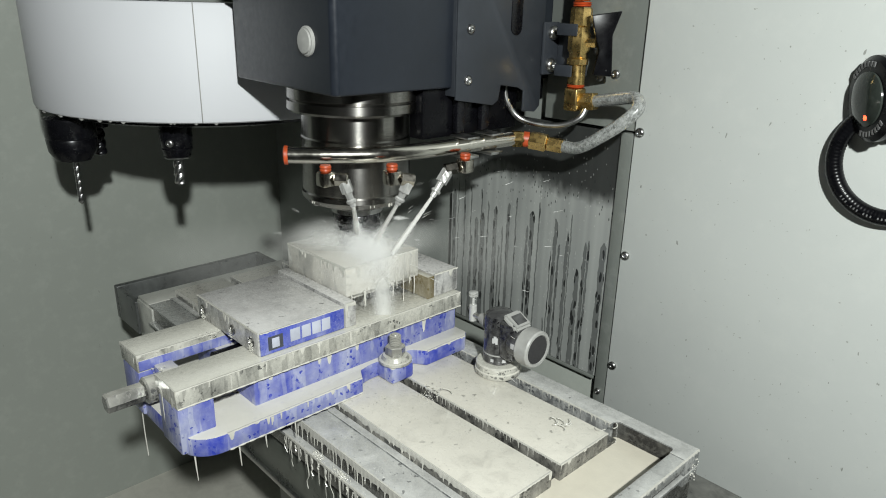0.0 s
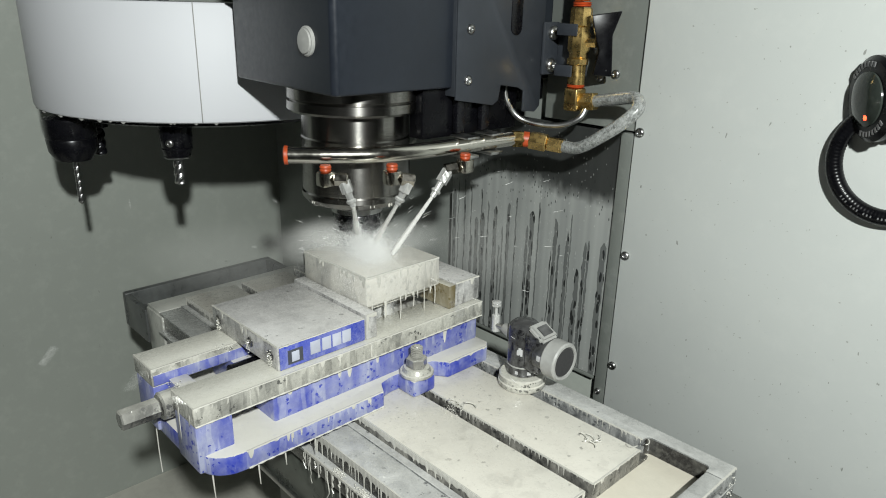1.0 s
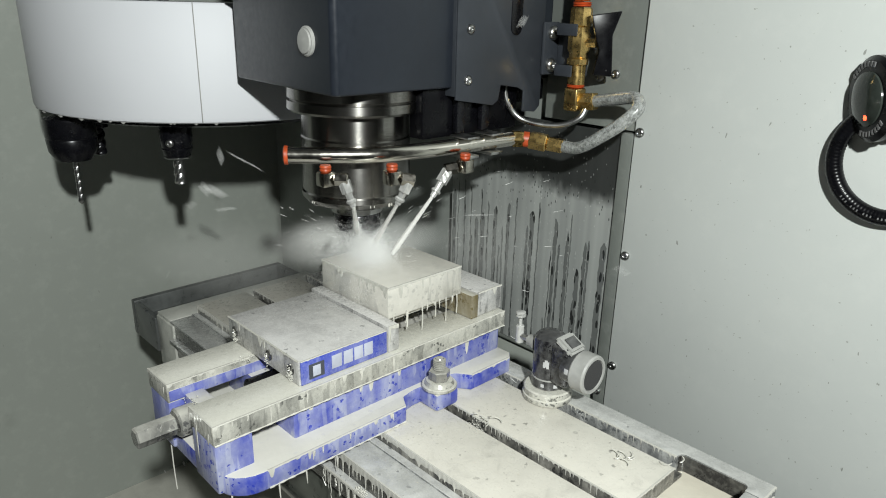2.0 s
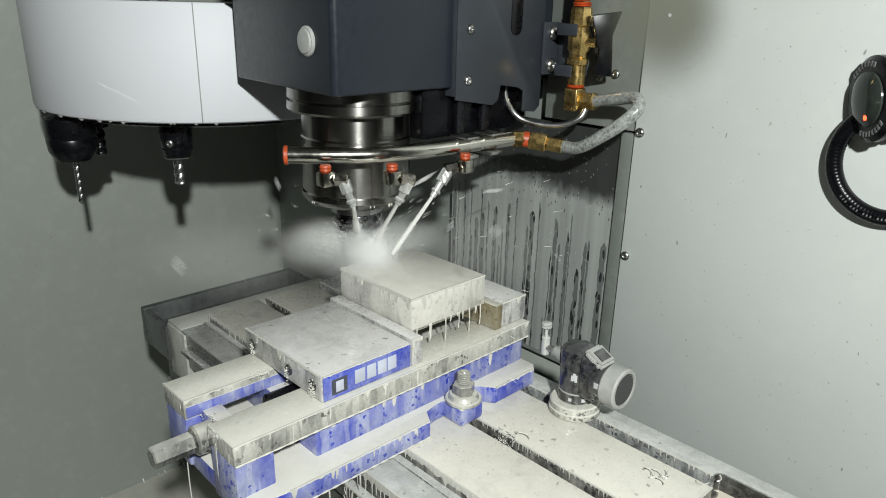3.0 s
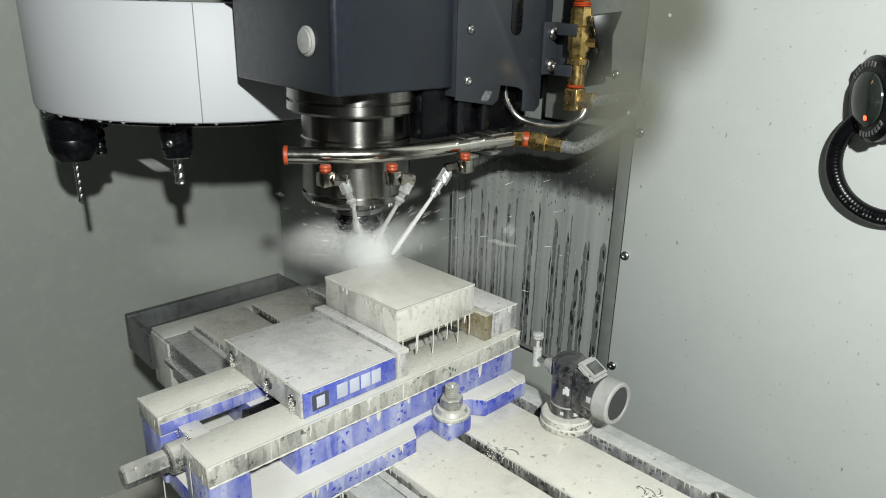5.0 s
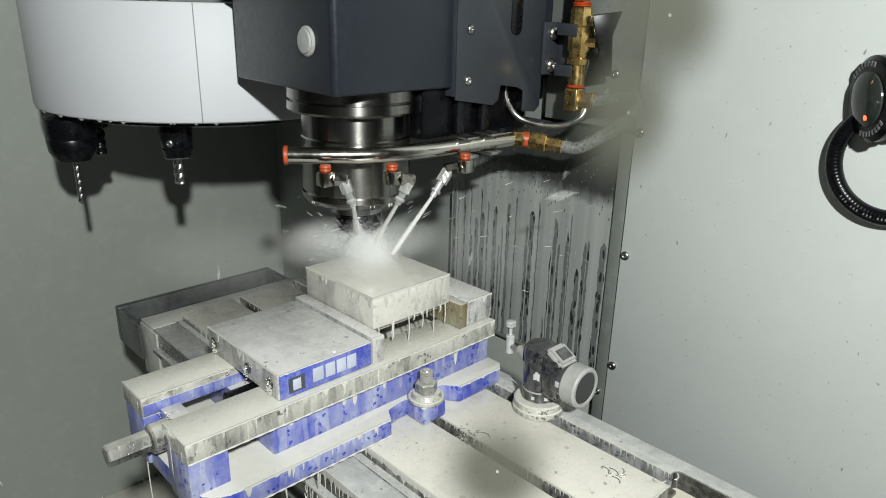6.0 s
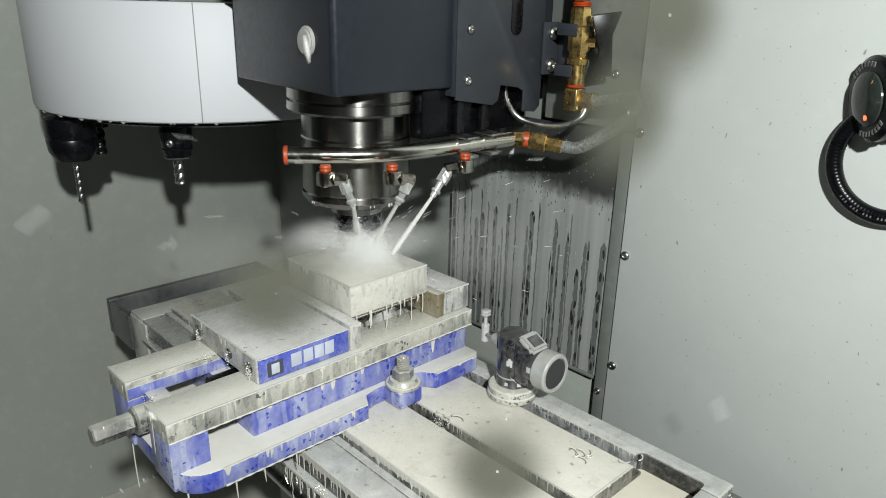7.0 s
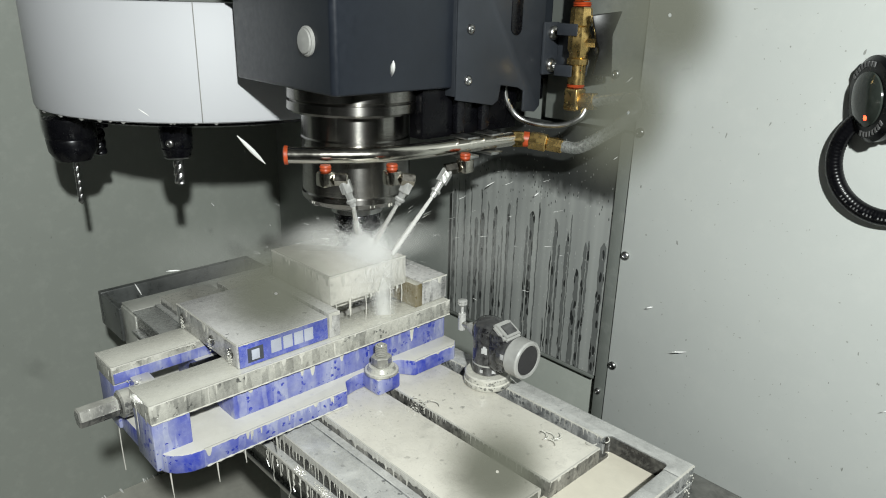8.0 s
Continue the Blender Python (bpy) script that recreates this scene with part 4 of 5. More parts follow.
part("chuck", lathe([(0.020, 0.290), (0.036, 0.286), (0.036, 0.258), (0.035, 0.256), (0.036, 0.254), (0.034, 0.236), (0.026, 0.222), (0.012, 0.220)], pose(-0.800, -0.198, 0), 40), M_BLACK, t1)
part("twist_drill", drill(bmesh.new(), -0.800, -0.198, 0.150, 0.221, 0.0045, 3.2), M_STEEL, t1)
t2 = thing("reamer_holder", (-0.835, -0.150, 0.286), "slim black holder with a fluted cutter", "tool", "tools in the carousel")
part("holder", lathe([(0.014, 0.290), (0.017, 0.286), (0.017, 0.262), (0.010, 0.258)], pose(-0.835, -0.150, 0), 28), M_BLACK, t2)
part("fluted_cutter", drill(bmesh.new(), -0.835, -0.150, 0.216, 0.259, 0.011, 1.5), M_BLACK, t2)
t3 = thing("end_mill_holder", (-0.672, -0.090, 0.286), "black holder with a bright end mill", "tool", "tools in the carousel")
part("holder", lathe([(0.018, 0.290), (0.0235, 0.286), (0.0235, 0.262), (0.0225, 0.250), (0.0215, 0.2485), (0.0225, 0.247), (0.019, 0.236), (0.017, 0.2345)], pose(-0.672, -0.090, 0), 36), M_BLACK, t3)
screw_head((-0.672 + 0.0155, -0.090 - 0.0160, 0.258), (0.7, -0.7, 0), 0.006, t3, "set_screw")
part("lower_ring", lathe([(0.0172, 0.236), (0.0195, 0.2345), (0.0195, 0.2335), (0.017, 0.232)], pose(-0.672, -0.090, 0), 36), M_STEEL, t3)
part("end_mill", drill(bmesh.new(), -0.672, -0.090, 0.190, 0.233, 0.0085, 1.6), M_STEEL, t3)

# ---- receiver on the white wall ----
recv = thing("signal_receiver", (0.135, 0.309, 0.375), "black round optical receiver with smoked lens and red light", "receiver")
RC = Vector((0.1378, 0.288, 0.3808))
face = Vector((-0.70, -0.70, -0.08)).normalized()
RM = along(RC, RC + face)
part("wall_mount", rod((0.162, 0.3095, 0.382), (0.162, 0.290, 0.382), 0.026, 32), M_DULL_BLACK, recv)
part("mount_lug", box(0.150, 0.200, 0.288, 0.3095, 0.404, 0.4215, 0.004), M_DULL_BLACK, recv)
part("housing", lathe([(0.018, -0.032), (0.036, -0.028), (0.040, -0.020), (0.040, -0.012), (0.038, -0.010), (0.040, -0.008), (0.040, -0.003), (0.0425, -0.001), (0.0425, 0.005), (0.038, 0.009), (0.0285, 0.010)], RM, 56), M_DULL_BLACK, recv)
part("lens", lathe([(0.0275, 0.0102), (0.027, 0.0118), (0.021, 0.0142), (0.010, 0.0154), (0.001, 0.0156)], RM, 48), M_LENS, recv, "smoked grey lens")
down = (RM.to_3x3().transposed() @ Vector((0.32, -0.32, -0.88))).normalized()
LED = RM @ Matrix.Translation((down.x * 0.019, down.y * 0.019, 0.0128))
part("red_light", lathe([(0.0030, 0.0), (0.0024, 0.0022), (0.0005, 0.003)], LED, 16), M_LED, recv)
up_angle = math.atan2(-down.y, -down.x)
for k in range(8):
    for off in (0.0, math.pi):
        a = up_angle + off + radians(-34 + k * 9)
        b = bmesh.new()
        bmesh.ops.create_cube(b, size=1)
        b.transform(RM @ Matrix.Rotation(a, 4, "Z") @ Matrix.Translation((0.0345, 0, 0.0098)) @ Matrix.Diagonal((0.0050, 0.0030, 0.0012, 1)))
        part("print_bar", b, M_FAINT, recv)
loop = thing("receiver_cable", (0.16, 0.305, 0.26), "black cable sheath looping down the wall", "cable")
LC = Vector((0.163, 0.3005, 0.3185))
pts = []
for k in range(15):
    a = radians(128 + 190 * k / 14)
    pts.append((LC.x + 0.0565 * math.cos(a), LC.y, LC.z + 0.0575 * math.sin(a)))
part("sheath", tube(pts, 0.0086, 18, 16, None, lambda f: 1.0 + 0.012 * math.sin(f * 300)), M_DULL_BLACK, loop)
for k in range(15):
    a = radians(226 + 3.6 * k)
    if k % 4 == 3:
        continue
    b = bmesh.new()
    bmesh.ops.create_cube(b, size=1)
    b.transform(Matrix.Translation((LC.x + 0.0565 * math.cos(a), LC.y - 0.0092, LC.z + 0.0575 * math.sin(a))) @ Matrix.Rotation(-a, 4, "Y") @ Matrix.Diagonal((0.0022, 0.0010, 0.0013, 1)))
    part("print_bar", b, M_FAINT, loop)

# ---- coolant ----
rng = random.Random(4)
jets = thing("coolant_jets", (-0.34, 0.01, 0.15), "white jets of coolant aimed at the cutter", "coolant", "", "stuff")
for t, g in JETS:
    part("jet", tube([t, t.lerp(g, 0.35), t.lerp(g, 0.7), g], 0.0024, 40, 10, None, lambda f: (1 - 4.0 * max(0.0, f - 0.82)) * 0.90 + 0.75 * f + (0.10 * math.sin(61 * f) + 0.09 * math.sin(103 * f + 1)) * (0.4 + f)), M_JET, jets)


def drop_cloud(pts, r0, r1, seed):
    """Many tiny four-sided drops, one at each of the points."""
    g = np.random.default_rng(seed)
    n = len(pts)
    r = g.uniform(r0, r1, (n, 1, 1))
    shape = np.array([(1, 1, 1), (-1, -1, 1), (-1, 1, -1), (1, -1, -1)]) * 0.75
    tri = np.array([(0, 2, 1), (0, 1, 3), (0, 3, 2), (1, 2, 3)])
    verts = (np.asarray(pts)[:, None, :] + r * shape).reshape(-1, 3)
    faces = (tri[None] + 4 * np.arange(n)[:, None, None]).reshape(-1, 3)
    return verts, faces


def cloud_part(name, data, material, parent, label=""):
    me = bpy.data.meshes.new(name)
    o = ORIGIN[parent.name]
    me.from_pydata((data[0] - np.array(o)).tolist(), [], data[1].tolist())
    me.materials.append(material)
    ob = new(name, me)
    ob.parent = parent
    return tagged(ob, label)


HIT = Vector((-0.3450, 0.0035, 0.1580))
spray = thing("coolant_spray", HIT, "white burst of coolant spray round the cutter", "coolant", "", "stuff")


G = np.random.default_rng(7)


def ring_cloud(n, spread, lift, rise):
    a, r = G.uniform(0, 2 * math.pi, n), np.abs(G.normal(0, spread, n))
    return np.array(HIT) + np.stack([r * np.cos(a), r * np.sin(a), G.normal(0, lift, n) + rise * r * G.random(n)], 1)


core = np.array(HIT) + G.normal(0, 1, (52000, 3)) * np.array((0.0100, 0.0100, 0.0105))
cloud_part("spray_core", drop_cloud(core, 0.00009, 0.00017, 1), M_DROP, spray)
cloud_part("spray_halo", drop_cloud(ring_cloud(60000, 0.024, 0.012, 0.15), 0.00006, 0.00012, 2), M_DROP, jets)
cloud_part("spray_mist", drop_cloud(ring_cloud(9000, 0.085, 0.014, 0.25), 0.00005, 0.00009, 3), M_DROP, jets)

streaks = bmesh.new()
for k in range(45):
    a, r = rng.uniform(0, 2 * math.pi), rng.uniform(0.03, 0.13)
    way = Vector((math.cos(a), math.sin(a), rng.uniform(-0.05, 0.75))).normalized()
    p = HIT + Vector((0, 0, 0.004)) + way * r
    rod(p, p + way * rng.uniform(0.003, 0.010), 0.00024, 5, streaks, 0.00010)
part("spray_streaks", streaks, M_DROP, spray, "fine threads of spray")

# foam where the jets strike, steady under the nozzles
def foam(n, a, b, w0, w1, seed, r0=0.00011, r1=0.00021):
    """Fine drops strewn along a line that widens from w0 to w1."""
    t = G.random((n, 1))
    p = np.array(a) * (1 - t) + np.array(b) * t + G.normal(0, 1, (n, 3)) * (w0 + (w1 - w0) * t)
    return drop_cloud(p, r0, r1, seed)


cloud_part("impact_foam", foam(70000, (-0.334, 0.016, 0.158), (-0.298, -0.008, 0.156), 0.0045, 0.0125, 5, 0.00009, 0.00017), M_DROP, jets)
cloud_part("impact_mist", foam(110000, (-0.325, 0.008, 0.156), (-0.270, -0.040, 0.150), 0.014, 0.028, 6, 0.00006, 0.00013), M_DROP, jets)
for k, (t, g) in enumerate(JETS):
    cloud_part("jet_fringe", foam(5000, t.lerp(g, 0.45), g, 0.0018, 0.0036, 11 + k), M_DROP, jets)


def mist_material(thick):
    """Fine mist: a white veil, densest in the middle, ragged by noise and gone at its rim."""
    m, nt, b = mat_base("veil of fine coolant mist")
    v, _ = coords(nt)
    ln = nt.nodes.new("ShaderNodeVectorMath")
    ln.operation = "LENGTH"
    lnk(nt, v, ln.inputs[0])
    body = nt.nodes.new("ShaderNodeMapRange")
    body.interpolation_type = "SMOOTHERSTEP"
    for key, val in (("From Min", 0.0), ("From Max", 0.97), ("To Min", thick), ("To Max", 0.0)):
        body.inputs[key].default_value = val
    lnk(nt, ln.outputs["Value"], body.inputs["Value"])
    wisps = ramp(nt, noise_tex(nt, v, 1.2, 4, 0.6, 0.6), 0.25, 0.70, (0.62, 0.62, 0.62, 1))
    lnk(nt, calc(nt, "MULTIPLY", body.outputs["Result"], wisps), b.inputs["Alpha"])
    b.inputs["Base Color"].default_value = (0.72, 0.72, 0.69, 1)
    b.inputs["Roughness"].default_value = 1.0
    b.inputs["Specular IOR Level"].default_value = 0.0
    return m


# veils of mist round the cutter, over the far end of the table and where the jets pour off the block
for at, toward, wide, tall, thick in (
    ((-0.385, -0.020, 0.165), (0.68, -0.65, 0.3), 0.066, 0.036, 0.46),
    ((-0.405, -0.015, 0.142), (0.60, -0.75, 0.3), 0.105, 0.045, 0.40),
    ((-0.335, 0.060, 0.160), (0.75, -0.60, 0.3), 0.085, 0.040, 0.34),
    ((-0.290, 0.180, 0.130), (0.50, -0.80, 0.2), 0.130, 0.085, 0.13),
    ((-0.560, -0.080, 0.095), (0.68, -0.65, 0.35), 0.190, 0.085, 0.13),
    ((-0.292, 0.002, 0.095), (0.80, -0.50, 0.2), 0.022, 0.066, 0.75),
):
    b = lathe([(1.0, -0.16), (0.8, -0.08), (0.55, -0.03), (0.3, -0.008), (0.01, 0.0)], Matrix.Identity(4), 40)
    bmesh.ops.delete(b, geom=[f for f in b.faces if len(f.verts) > 4], context="FACES")
    veil = part("mist_veil", b, mist_material(thick), jets)
    turn = Vector(toward).to_track_quat("Z", "Y").to_matrix().to_4x4()
    for vert in veil.data.vertices:
        vert.co += ORIGIN[jets.name]
    veil.matrix_local = Matrix.Translation(Vector(at) - ORIGIN[jets.name]) @ turn @ Matrix.Diagonal((wide, tall, 0.5 * wide, 1))
darts = bmesh.new()
for _ in range(46):
    a = rng.uniform(0.2, 2.7)
    way = Vector((math.cos(a), math.sin(a), rng.uniform(-0.55, 0.55))).normalized()
    p = HIT + way * rng.uniform(0.06, 0.27)
    if p.y < 0.305:
        rod(p, p + way * rng.uniform(0.004, 0.014), 0.00022, 5, darts, 0.00008)
part("spray_darts", darts, M_DROP, jets, "fine threads of spray flung at the cover")

# coolant that pours over the edge of the block
fall = rides(thing("coolant_fall", (-0.30, 0.0, 0.03), "thin threads of coolant dripping off the block edge", "coolant", "", "stuff"))
for y, low in ((-0.036, 0.0805), (-0.017, 0.098), (0.009, 0.0805), (0.031, 0.092), (0.049, 0.0805), (0.068, 0.086)):
    sway = rng.uniform(-0.0008, 0.0008)
    way = [(-0.3068, y, 0.1125), (-0.3064, y + sway, 0.5 * (0.1125 + low)), (-0.3066, y - sway, low)]
    part("thread", tube(way, 0.0006, 22, 6, None, lambda f: 1.7 - 2.2 * f if f < 0.3 else 1.04 + 0.15 * math.sin(23 * f)), M_RUN, fall)

# the film of coolant that laps over the edges and runs down in tongues
def curtain(p0, p1, out, base, legs, gap, seed, arched=False, thick=0.0005, over=0.0015):
    """A thin lip of liquid along an edge: round-ended tongues, or arches between tongues that taper as they run down."""
    g = random.Random(seed)
    p0, p1, out = Vector(p0), Vector(p1), Vector(out)
    ln = (p1 - p0).length
    at, marks = -gap * g.random(), []
    while at < ln + 2 * gap:
        marks.append((at, legs * g.random() ** (0.9 if arched else 4.0), g.uniform(4.0, 14.0)))
        at += gap * g.uniform(0.45, 1.6)
    bm, prev, i = bmesh.new(), None, 0
    n = max(2, int(ln / 0.0006))
    for k in range(n + 1):
        d = ln * k / n
        while d > marks[i + 1][0]:
            i += 1
        (a, la, sa), (c, lc, sc) = marks[i], marks[i + 1]
        u = 2 * (d - a) / (c - a) - 1
        drop = base * (0.7 + 0.3 * noise.noise((d * 160, seed * 3.7, 0)))
        if arched:
            drop += la * abs(u) ** sa if u < 0 else lc * abs(u) ** sc
        else:
            tongue = max(0.0, 1 - ((d - a) / (0.00022 * sa + 0.0006)) ** 2) ** 0.5 * la, max(0.0, 1 - ((c - d) / (0.00022 * sc + 0.0006)) ** 2) ** 0.5 * lc
            drop += max(tongue)
        p = p0.lerp(p1, k / n)
        t = thick * (0.8 + 0.2 * math.sin(d * 900))
        zs = Vector((0, 0, 1))
        row = [bm.verts.new(q) for q in (p - out * over + zs * 0.0002, p + out * t * 0.6 + zs * 0.0003, p + out * t - zs * (0.3 * drop), p + out * t * 1.2 - zs * (0.85 * drop), p + out * 0.0001 - zs * drop)]
        if prev:
            for q in range(4):
                bm.faces.new((prev[q], row[q], row[q + 1], prev[q + 1]))
        prev = row
    return bm


film = rides(thing("coolant_film", (-0.3, 0.0, 0.0), "film of milky coolant lapping over edges of table and vise", "coolant", "", "stuff"))
PX_, NY_ = (1, 0, 0), (0, -1, 0)
for k, (p0, p1, out, base, legs, gap) in enumerate((
    ((VXR, -0.236, 0.0225), (VXR, -0.058, 0.0225), PX_, 0.0022, 0.010, 0.014),
    ((VXR, 0.051, 0.0225), (VXR, 0.121, 0.0225), PX_, 0.0025, 0.006, 0.012),
    ((-0.2785, -0.278, 0.0800), (-0.2785, 0.130, 0.0800), PX_, 0.0016, 0.014, 0.018),
    ((-0.287, -0.187, 0.0583), (-0.287, 0.129, 0.0583), PX_, 0.0060, 0.026, 0.022),
    ((-0.3065, -0.0435, 0.1490), (-0.3065, 0.0750, 0.1490), PX_, 0.0030, 0.016, 0.010),
    ((-0.4425, -0.0440, 0.1490), (-0.3070, -0.0440, 0.1490), NY_, 0.0035, 0.016, 0.011),
    ((-0.4415, -0.1780, 0.1092), (-0.2890, -0.1780, 0.1092), NY_, 0.0012, 0.012, 0.016),
    ((-0.2868, -0.176, 0.1092), (-0.2868, -0.063, 0.1092), PX_, 0.0012, 0.006, 0.018),
    ((-0.2865, -0.060, 0.1125), (-0.2865, -0.045, 0.1125), PX_, 0.0060, 0.022, 0.007),
    ((-0.300, -0.1360, -0.0145), (0.081, -0.1360, -0.0145), NY_, 0.0120, 0.052, 0.0080),
    ((-0.300, -0.1455, -0.0390), (0.079, -0.1455, -0.0390), NY_, 0.0030, 0.075, 0.0100),
    ((T0, 0.0105, 0.0), (T1, 0.0105, 0.0), NY_, 0.0012, 0.012, 0.0055),
    ((T0, -0.0900, 0.0), (T1, -0.0900, 0.0), NY_, 0.0095, 0.010, 0.0120),
    ((T0, 0.1155, 0.001), (PKX0, 0.1155, 0.001), NY_, 0.0012, 0.012, 0.0055),
    ((T1, -0.0895, 0.0), (T1, -0.0045, 0.0), PX_, 0.0020, 0.014, 0.010),
    ((T1, 0.0110, 0.0), (T1, 0.0980, 0.0), PX_, 0.0020, 0.010, 0.012),
    ((0.0822, -0.135, 0.0008), (0.0822, 0.145, 0.0008), PX_, 0.0015, 0.008, 0.011),
    ((-0.3295, -0.2790, 0.0800), (-0.2790, -0.2790, 0.0800), NY_, 0.0160, 0.048, 0.013),
    ((-0.4335, -0.2790, 0.0800), (-0.3845, -0.2790, 0.0800), NY_, 0.0060, 0.030, 0.012),
    ((-0.3840, -0.2780, 0.0800), (-0.3840, -0.1800, 0.0800), PX_, 0.0015, 0.006, 0.010),
    ((-0.2885, 0.0890, 0.1135), (-0.2885, 0.1330, 0.1135), PX_, 0.0025, 0.020, 0.012),
)):
    part("lip", curtain(p0, p1, out, base, legs, gap, 40 + k, out[1] < 0 and p0[2] < 0.01), M_RUN, film)
part("lip", tube([(-0.2786, -0.278, 0.0588), (-0.2786, -0.07, 0.0587), (-0.2786, 0.130, 0.0588)], 0.0008, 8, 60, None, lambda f: 1 + 0.35 * math.sin(190 * f)), M_RUN, film)
part("lip", tube([(VXR + 0.0002, -0.235, 0.0018), (VXR + 0.0002, -0.15, 0.0018), (VXR + 0.0002, -0.058, 0.0018)], 0.0009, 8, 50, None, lambda f: 1 + 0.4 * math.sin(90 * f)), M_RUN, film)


def froth(at, n, spread, r0, r1, seed):
    """A knot of glistening bubbles and curls."""
    g = random.Random(seed)
    bm = bmesh.new()
    for _ in range(2 * n):
        r = 0.6 * g.uniform(r0, r1)
        m = Matrix.Translation([c + g.gauss(0, w) for c, w in zip(at, spread)]) @ Euler((g.uniform(0, 3), g.uniform(0, 3), 0)).to_matrix().to_4x4()
        lathe([(r * 0.3, -r), (r, -0.3 * r), (r * 0.9, 0.5 * r), (r * 0.3, r)], m, 7, bm)
    return bm


for k, (at, n, spread, r0, r1) in enumerate((
    ((-0.235, -0.142, -0.0375), 46, (0.006, 0.002, 0.0016), 0.0006, 0.0016),
    ((-0.190, -0.142, -0.0375), 60, (0.007, 0.002, 0.0020), 0.0006, 0.0018),
    ((-0.050, -0.142, -0.0375), 46, (0.006, 0.002, 0.0016), 0.0006, 0.0016),
    ((-0.303, -0.1795, 0.0900), 26, (0.0025, 0.0008, 0.0050), 0.0007, 0.0017),
    ((-0.352, -0.1795, 0.0890), 16, (0.0020, 0.0008, 0.0045), 0.0006, 0.0014),
    ((-0.425, -0.1795, 0.0900), 22, (0.0022, 0.0008, 0.0050), 0.0006, 0.0015),
    ((-0.2870, -0.020, 0.0700), 16, (0.0006, 0.002, 0.0050), 0.0006, 0.0014),
    ((-0.384, -0.190, 0.0790), 30, (0.0030, 0.008, 0.0015), 0.0006, 0.0016),
    ((-0.356, -0.2650, 0.0640), 30, (0.0080, 0.003, 0.0040), 0.0006, 0.0017),
    ((-0.200, -0.004, 0.0010), 40, (0.0080, 0.005, 0.0010), 0.0005, 0.0012),
    ((0.080, 0.136, -0.0200), 40, (0.0030, 0.006, 0.0050), 0.0007, 0.0018),
    ((-0.283, -0.250, 0.0040), 20, (0.0040, 0.004, 0.0020), 0.0006, 0.0016),
)):
    part("froth", froth(at, n, spread, r0, r1, 70 + k), M_RUN, film)

# drops that fly off the cutter and end on the walls
DROPS = []
for k in range(290):
    a = rng.uniform(0, 2 * math.pi)
    start = Vector((SX, SY, 0.178))
    t0 = (k * 0.045 if k < 20 else 0.9 + (k - 20) * 0.0258) + rng.uniform(0, 0.06)
    speed = rng.uniform(0.9, 2.8)
    vel = Vector((math.cos(a) * speed, math.sin(a) * speed, rng.uniform(0.2, 2.4)))
    r = 0.0008 + 0.0020 * rng.random() ** 2.5
    ob = thing("coolant_drop", start, "small flying drop of milky coolant", "drop", "flying drops")
    long = rng.uniform(3, 11) * r
    b = lathe([(r * 0.15, -long), (r * 0.8, -0.5 * long), (r, 0), (r * 0.8, 0.5 * long), (r * 0.2, long)], along(start, start + vel), 8)
    part("drop", b, M_DROP, ob)
    DROPS.append((ob, start, vel, t0))

# murky coolant blots set 5 cm before the camera, for drops on its lens
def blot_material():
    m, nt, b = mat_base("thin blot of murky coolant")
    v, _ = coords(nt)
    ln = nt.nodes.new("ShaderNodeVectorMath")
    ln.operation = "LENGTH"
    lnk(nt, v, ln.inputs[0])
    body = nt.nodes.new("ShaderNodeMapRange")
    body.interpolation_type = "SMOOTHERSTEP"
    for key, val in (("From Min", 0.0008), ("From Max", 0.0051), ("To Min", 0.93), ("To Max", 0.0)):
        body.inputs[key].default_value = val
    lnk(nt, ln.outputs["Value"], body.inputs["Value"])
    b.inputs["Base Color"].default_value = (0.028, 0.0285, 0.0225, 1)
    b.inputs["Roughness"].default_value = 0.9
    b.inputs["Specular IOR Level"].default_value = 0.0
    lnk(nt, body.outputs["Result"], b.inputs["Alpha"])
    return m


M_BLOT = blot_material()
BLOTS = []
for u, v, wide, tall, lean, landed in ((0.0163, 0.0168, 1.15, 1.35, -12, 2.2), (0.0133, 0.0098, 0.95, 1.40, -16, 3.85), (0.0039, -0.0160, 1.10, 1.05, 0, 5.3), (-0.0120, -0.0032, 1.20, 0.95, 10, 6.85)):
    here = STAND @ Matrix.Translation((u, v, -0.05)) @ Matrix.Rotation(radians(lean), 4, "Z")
    ob = thing("coolant_blot", (0, 0, 0), "thin murky coolant blot, flung from the cutter to the camera lens", "drop", "coolant blots")
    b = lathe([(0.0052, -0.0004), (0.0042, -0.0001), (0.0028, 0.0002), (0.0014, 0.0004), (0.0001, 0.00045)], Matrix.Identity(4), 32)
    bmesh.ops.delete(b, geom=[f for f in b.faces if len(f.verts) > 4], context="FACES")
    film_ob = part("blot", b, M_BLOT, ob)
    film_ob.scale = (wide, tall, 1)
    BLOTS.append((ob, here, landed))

# strings of coolant that hang from the vise and the table
drips = rides(thing("coolant_drips", (-0.27, -0.2, 0.0), "strings of milky coolant hanging from the vise", "coolant", "", "stuff"))
for k in range(13):
    y = -0.262 + 0.012 * k + rng.uniform(-0.004, 0.004)
    ln = rng.uniform(0.006, 0.035)
    if k % 3 != 0:
        continue
    x = VXR - 0.004 if y > -0.24 else VXR - 0.02
    if y > -0.145:
        continue
    part("drip", tube([(x, y, 0.004), (x + 0.001, y, -ln * 0.5), (x, y + 0.001, -ln)], 0.0009, 8, 6, None, lambda f: 1.2 - 0.7 * f), M_RUN, drips)
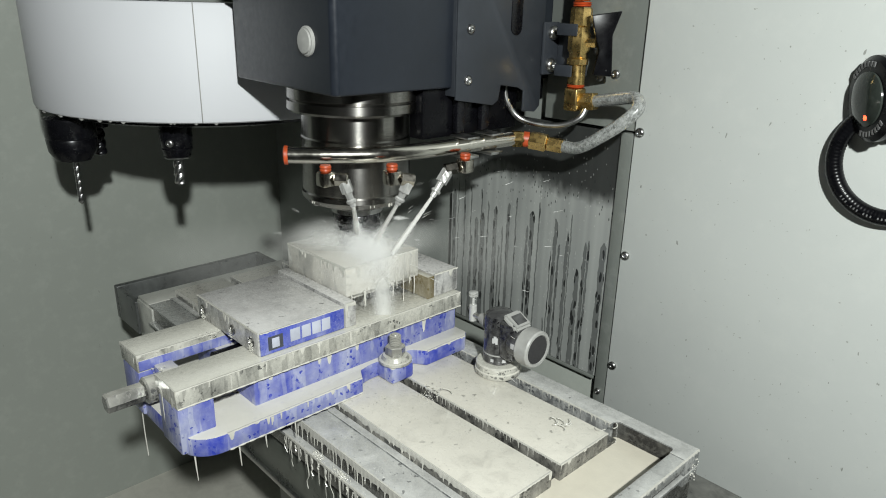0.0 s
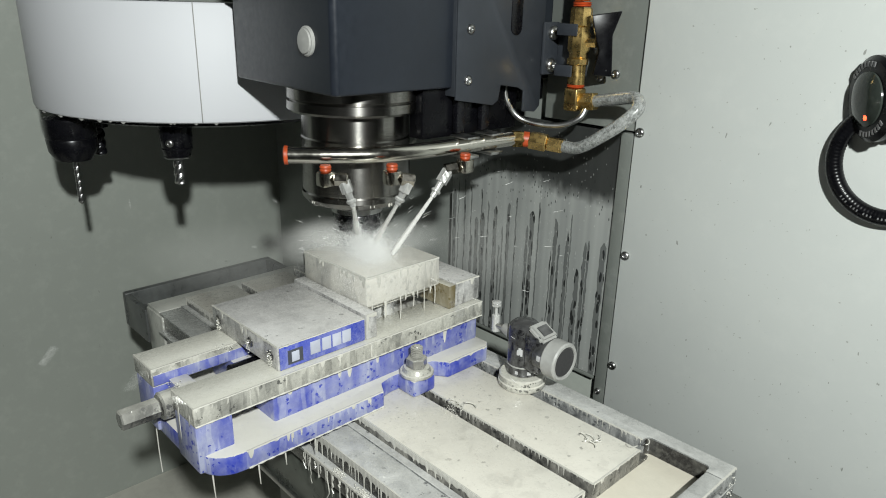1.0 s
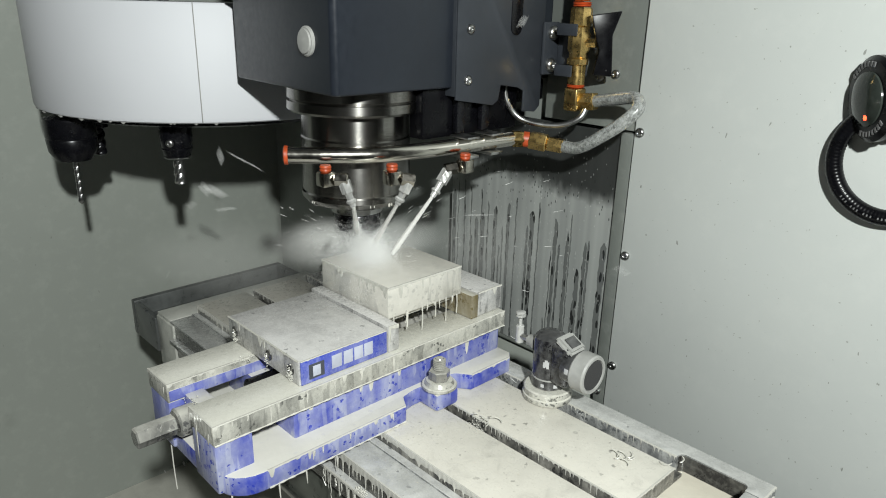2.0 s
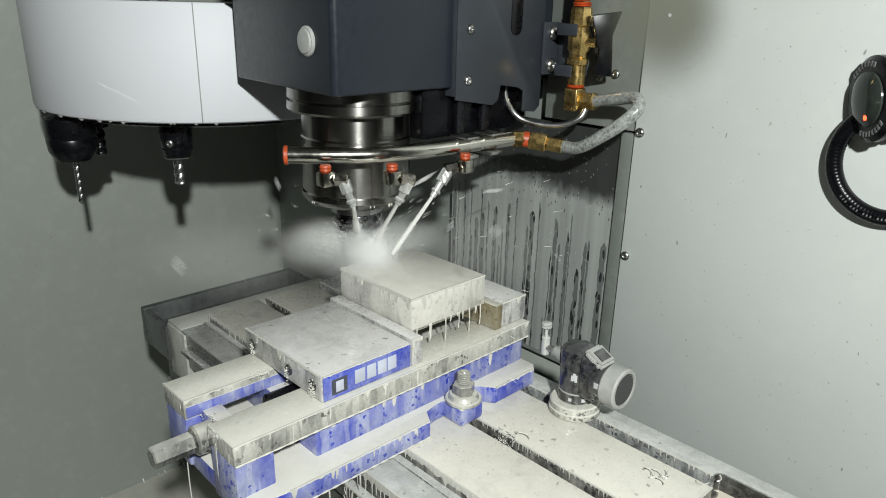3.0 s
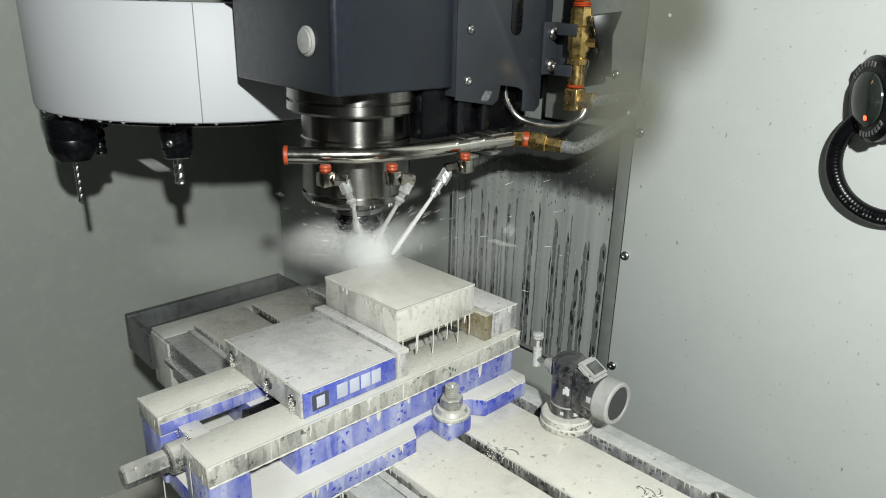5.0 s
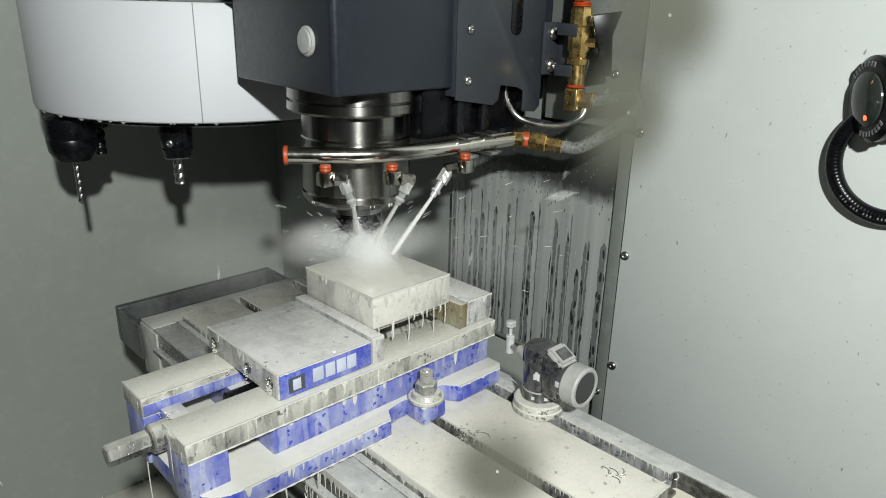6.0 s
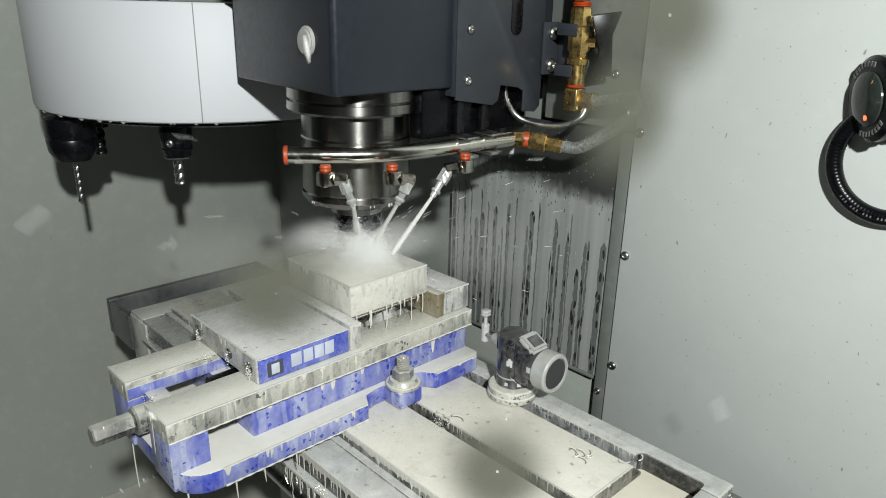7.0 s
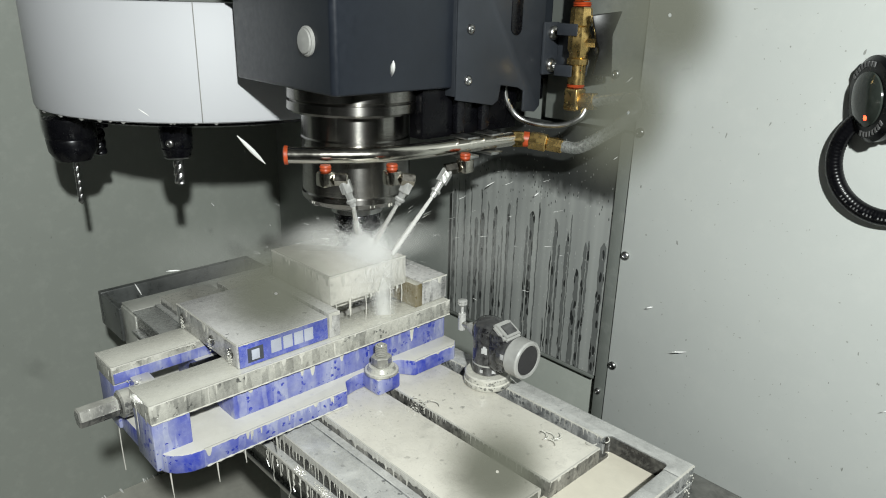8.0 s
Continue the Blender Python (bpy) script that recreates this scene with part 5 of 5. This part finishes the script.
for k in range(7):
    y = rng.uniform(-0.04, 0.072)
    ln = 0.004 + 0.022 * rng.random() ** 2
    part("drip", tube([(-0.3072, y, 0.1125), (-0.3068, y, 0.112 - ln * 0.5), (-0.3072, y + rng.uniform(-0.001, 0.001), 0.1115 - ln)], rng.uniform(0.0006, 0.0012), 7, 5, None, lambda f: 1.8 - 1.3 * f), M_RUN, drips)
for k in range(10):
    y = rng.uniform(-0.26, 0.125)
    ln = 0.003 + 0.018 * rng.random() ** 2
    part("drip", tube([(-0.2781, y, 0.0785), (-0.2779, y, 0.078 - ln * 0.5), (-0.2780, y + rng.uniform(-0.001, 0.001), 0.0775 - ln)], 0.0009, 7, 5, None, lambda f: 1.5 - 0.9 * f), M_RUN, drips)
for k in range(5):
    y = rng.uniform(-0.24, -0.06)
    ln = rng.uniform(0.004, 0.010)
    part("drip", tube([(-0.2588, y, 0.0205), (-0.2586, y, 0.020 - ln * 0.5), (-0.2587, y, 0.0195 - ln)], 0.0009, 7, 5, None, lambda f: 1.5 - 0.9 * f), M_RUN, drips)
for x in (-0.41,):
    ln = rng.uniform(0.02, 0.07)
    part("drip", tube([(x, -0.272, 0.004), (x, -0.2725, -ln * 0.5), (x, -0.272, -ln)], 0.0007, 8, 6), M_RUN, drips)


# ---- movement ----
TRAVEL = [(0.0, 0.0, 0.0), (0.5, 0.0208, 0.0), (1.0, 0.0418, 0.0), (1.5, 0.0626, 0.0), (2.0, 0.0833, 0.0), (2.5, 0.1040, 0.0), (3.0, 0.1248, 0.0), (3.4, 0.1414, 0.0),
          (3.6, 0.1495, -0.0012), (3.7, 0.1540, -0.0030), (3.8, 0.1580, -0.0053), (3.9, 0.1612, -0.0085), (4.0, 0.1635, -0.0120), (4.1, 0.1652, -0.0165),
          (4.2, 0.1655, -0.0215), (4.3, 0.1640, -0.0260), (4.4, 0.1612, -0.0292), (4.5, 0.1576, -0.0306), (4.7, 0.1492, -0.0307), (5.0, 0.1365, -0.0307),
          (5.5, 0.1154, -0.0307), (6.0, 0.0940, -0.0307), (6.5, 0.0727, -0.0307), (7.0, 0.0520, -0.0307), (7.5, 0.0312, -0.0307), (8.0, 0.0101, -0.0307)]


# the table runs very slightly out of level
LEVEL = Matrix.Translation((-0.26, 0, 0)) @ Matrix.Rotation(radians(-0.8), 4, "Y") @ Matrix.Translation((0.26, 0, 0))


def motions():
    for ob in MOVERS:
        b = Vector(ob.location)
        walk(ob, [(t, Matrix.Translation((dx, dy, 0)) @ LEVEL @ Matrix.Translation(b)) for t, dx, dy in TRAVEL])
    walk(spray, [(0.1 * k, Matrix.Translation(HIT) @ Matrix.Rotation(0.9 * k, 4, "Z")) for k in range(81)])
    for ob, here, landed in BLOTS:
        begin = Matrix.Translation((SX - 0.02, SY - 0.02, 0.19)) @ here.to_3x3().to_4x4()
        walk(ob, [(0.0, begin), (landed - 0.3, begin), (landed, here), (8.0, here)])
    for ob, start, vel, t0 in DROPS:
        rows = [(0.0, Matrix.Translation(start))]
        flight, step = [], 0.1
        for k in range(9):
            s = k * step
            p = start + vel * s + Vector((0, 0, -4.9 * s * s))
            p.x = max(XL + 0.002, min(XR - 0.002, p.x))
            p.y = max(YF + 0.002, min(0.305 if p.x > -0.145 else 0.314, p.y))
            p.z = max(ZP, p.z)
            if t0 + s < 7.95:
                flight.append((t0 + s, Matrix.Translation(p)))
            if p.y >= 0.304 or p.x <= XL + 0.003 or p.z <= ZP:
                break
        if t0 < 0.04:
            rows = []
        rows += flight
        last, rest = rows[-1]
        low = rest.translation.copy()
        low.z = ZP + 0.008
        if last + 0.6 < 7.9:
            rows.append((last + 0.6, Matrix.Translation(low)))
        walk(ob, rows + [(8.0, rows[-1][1])])


motions()
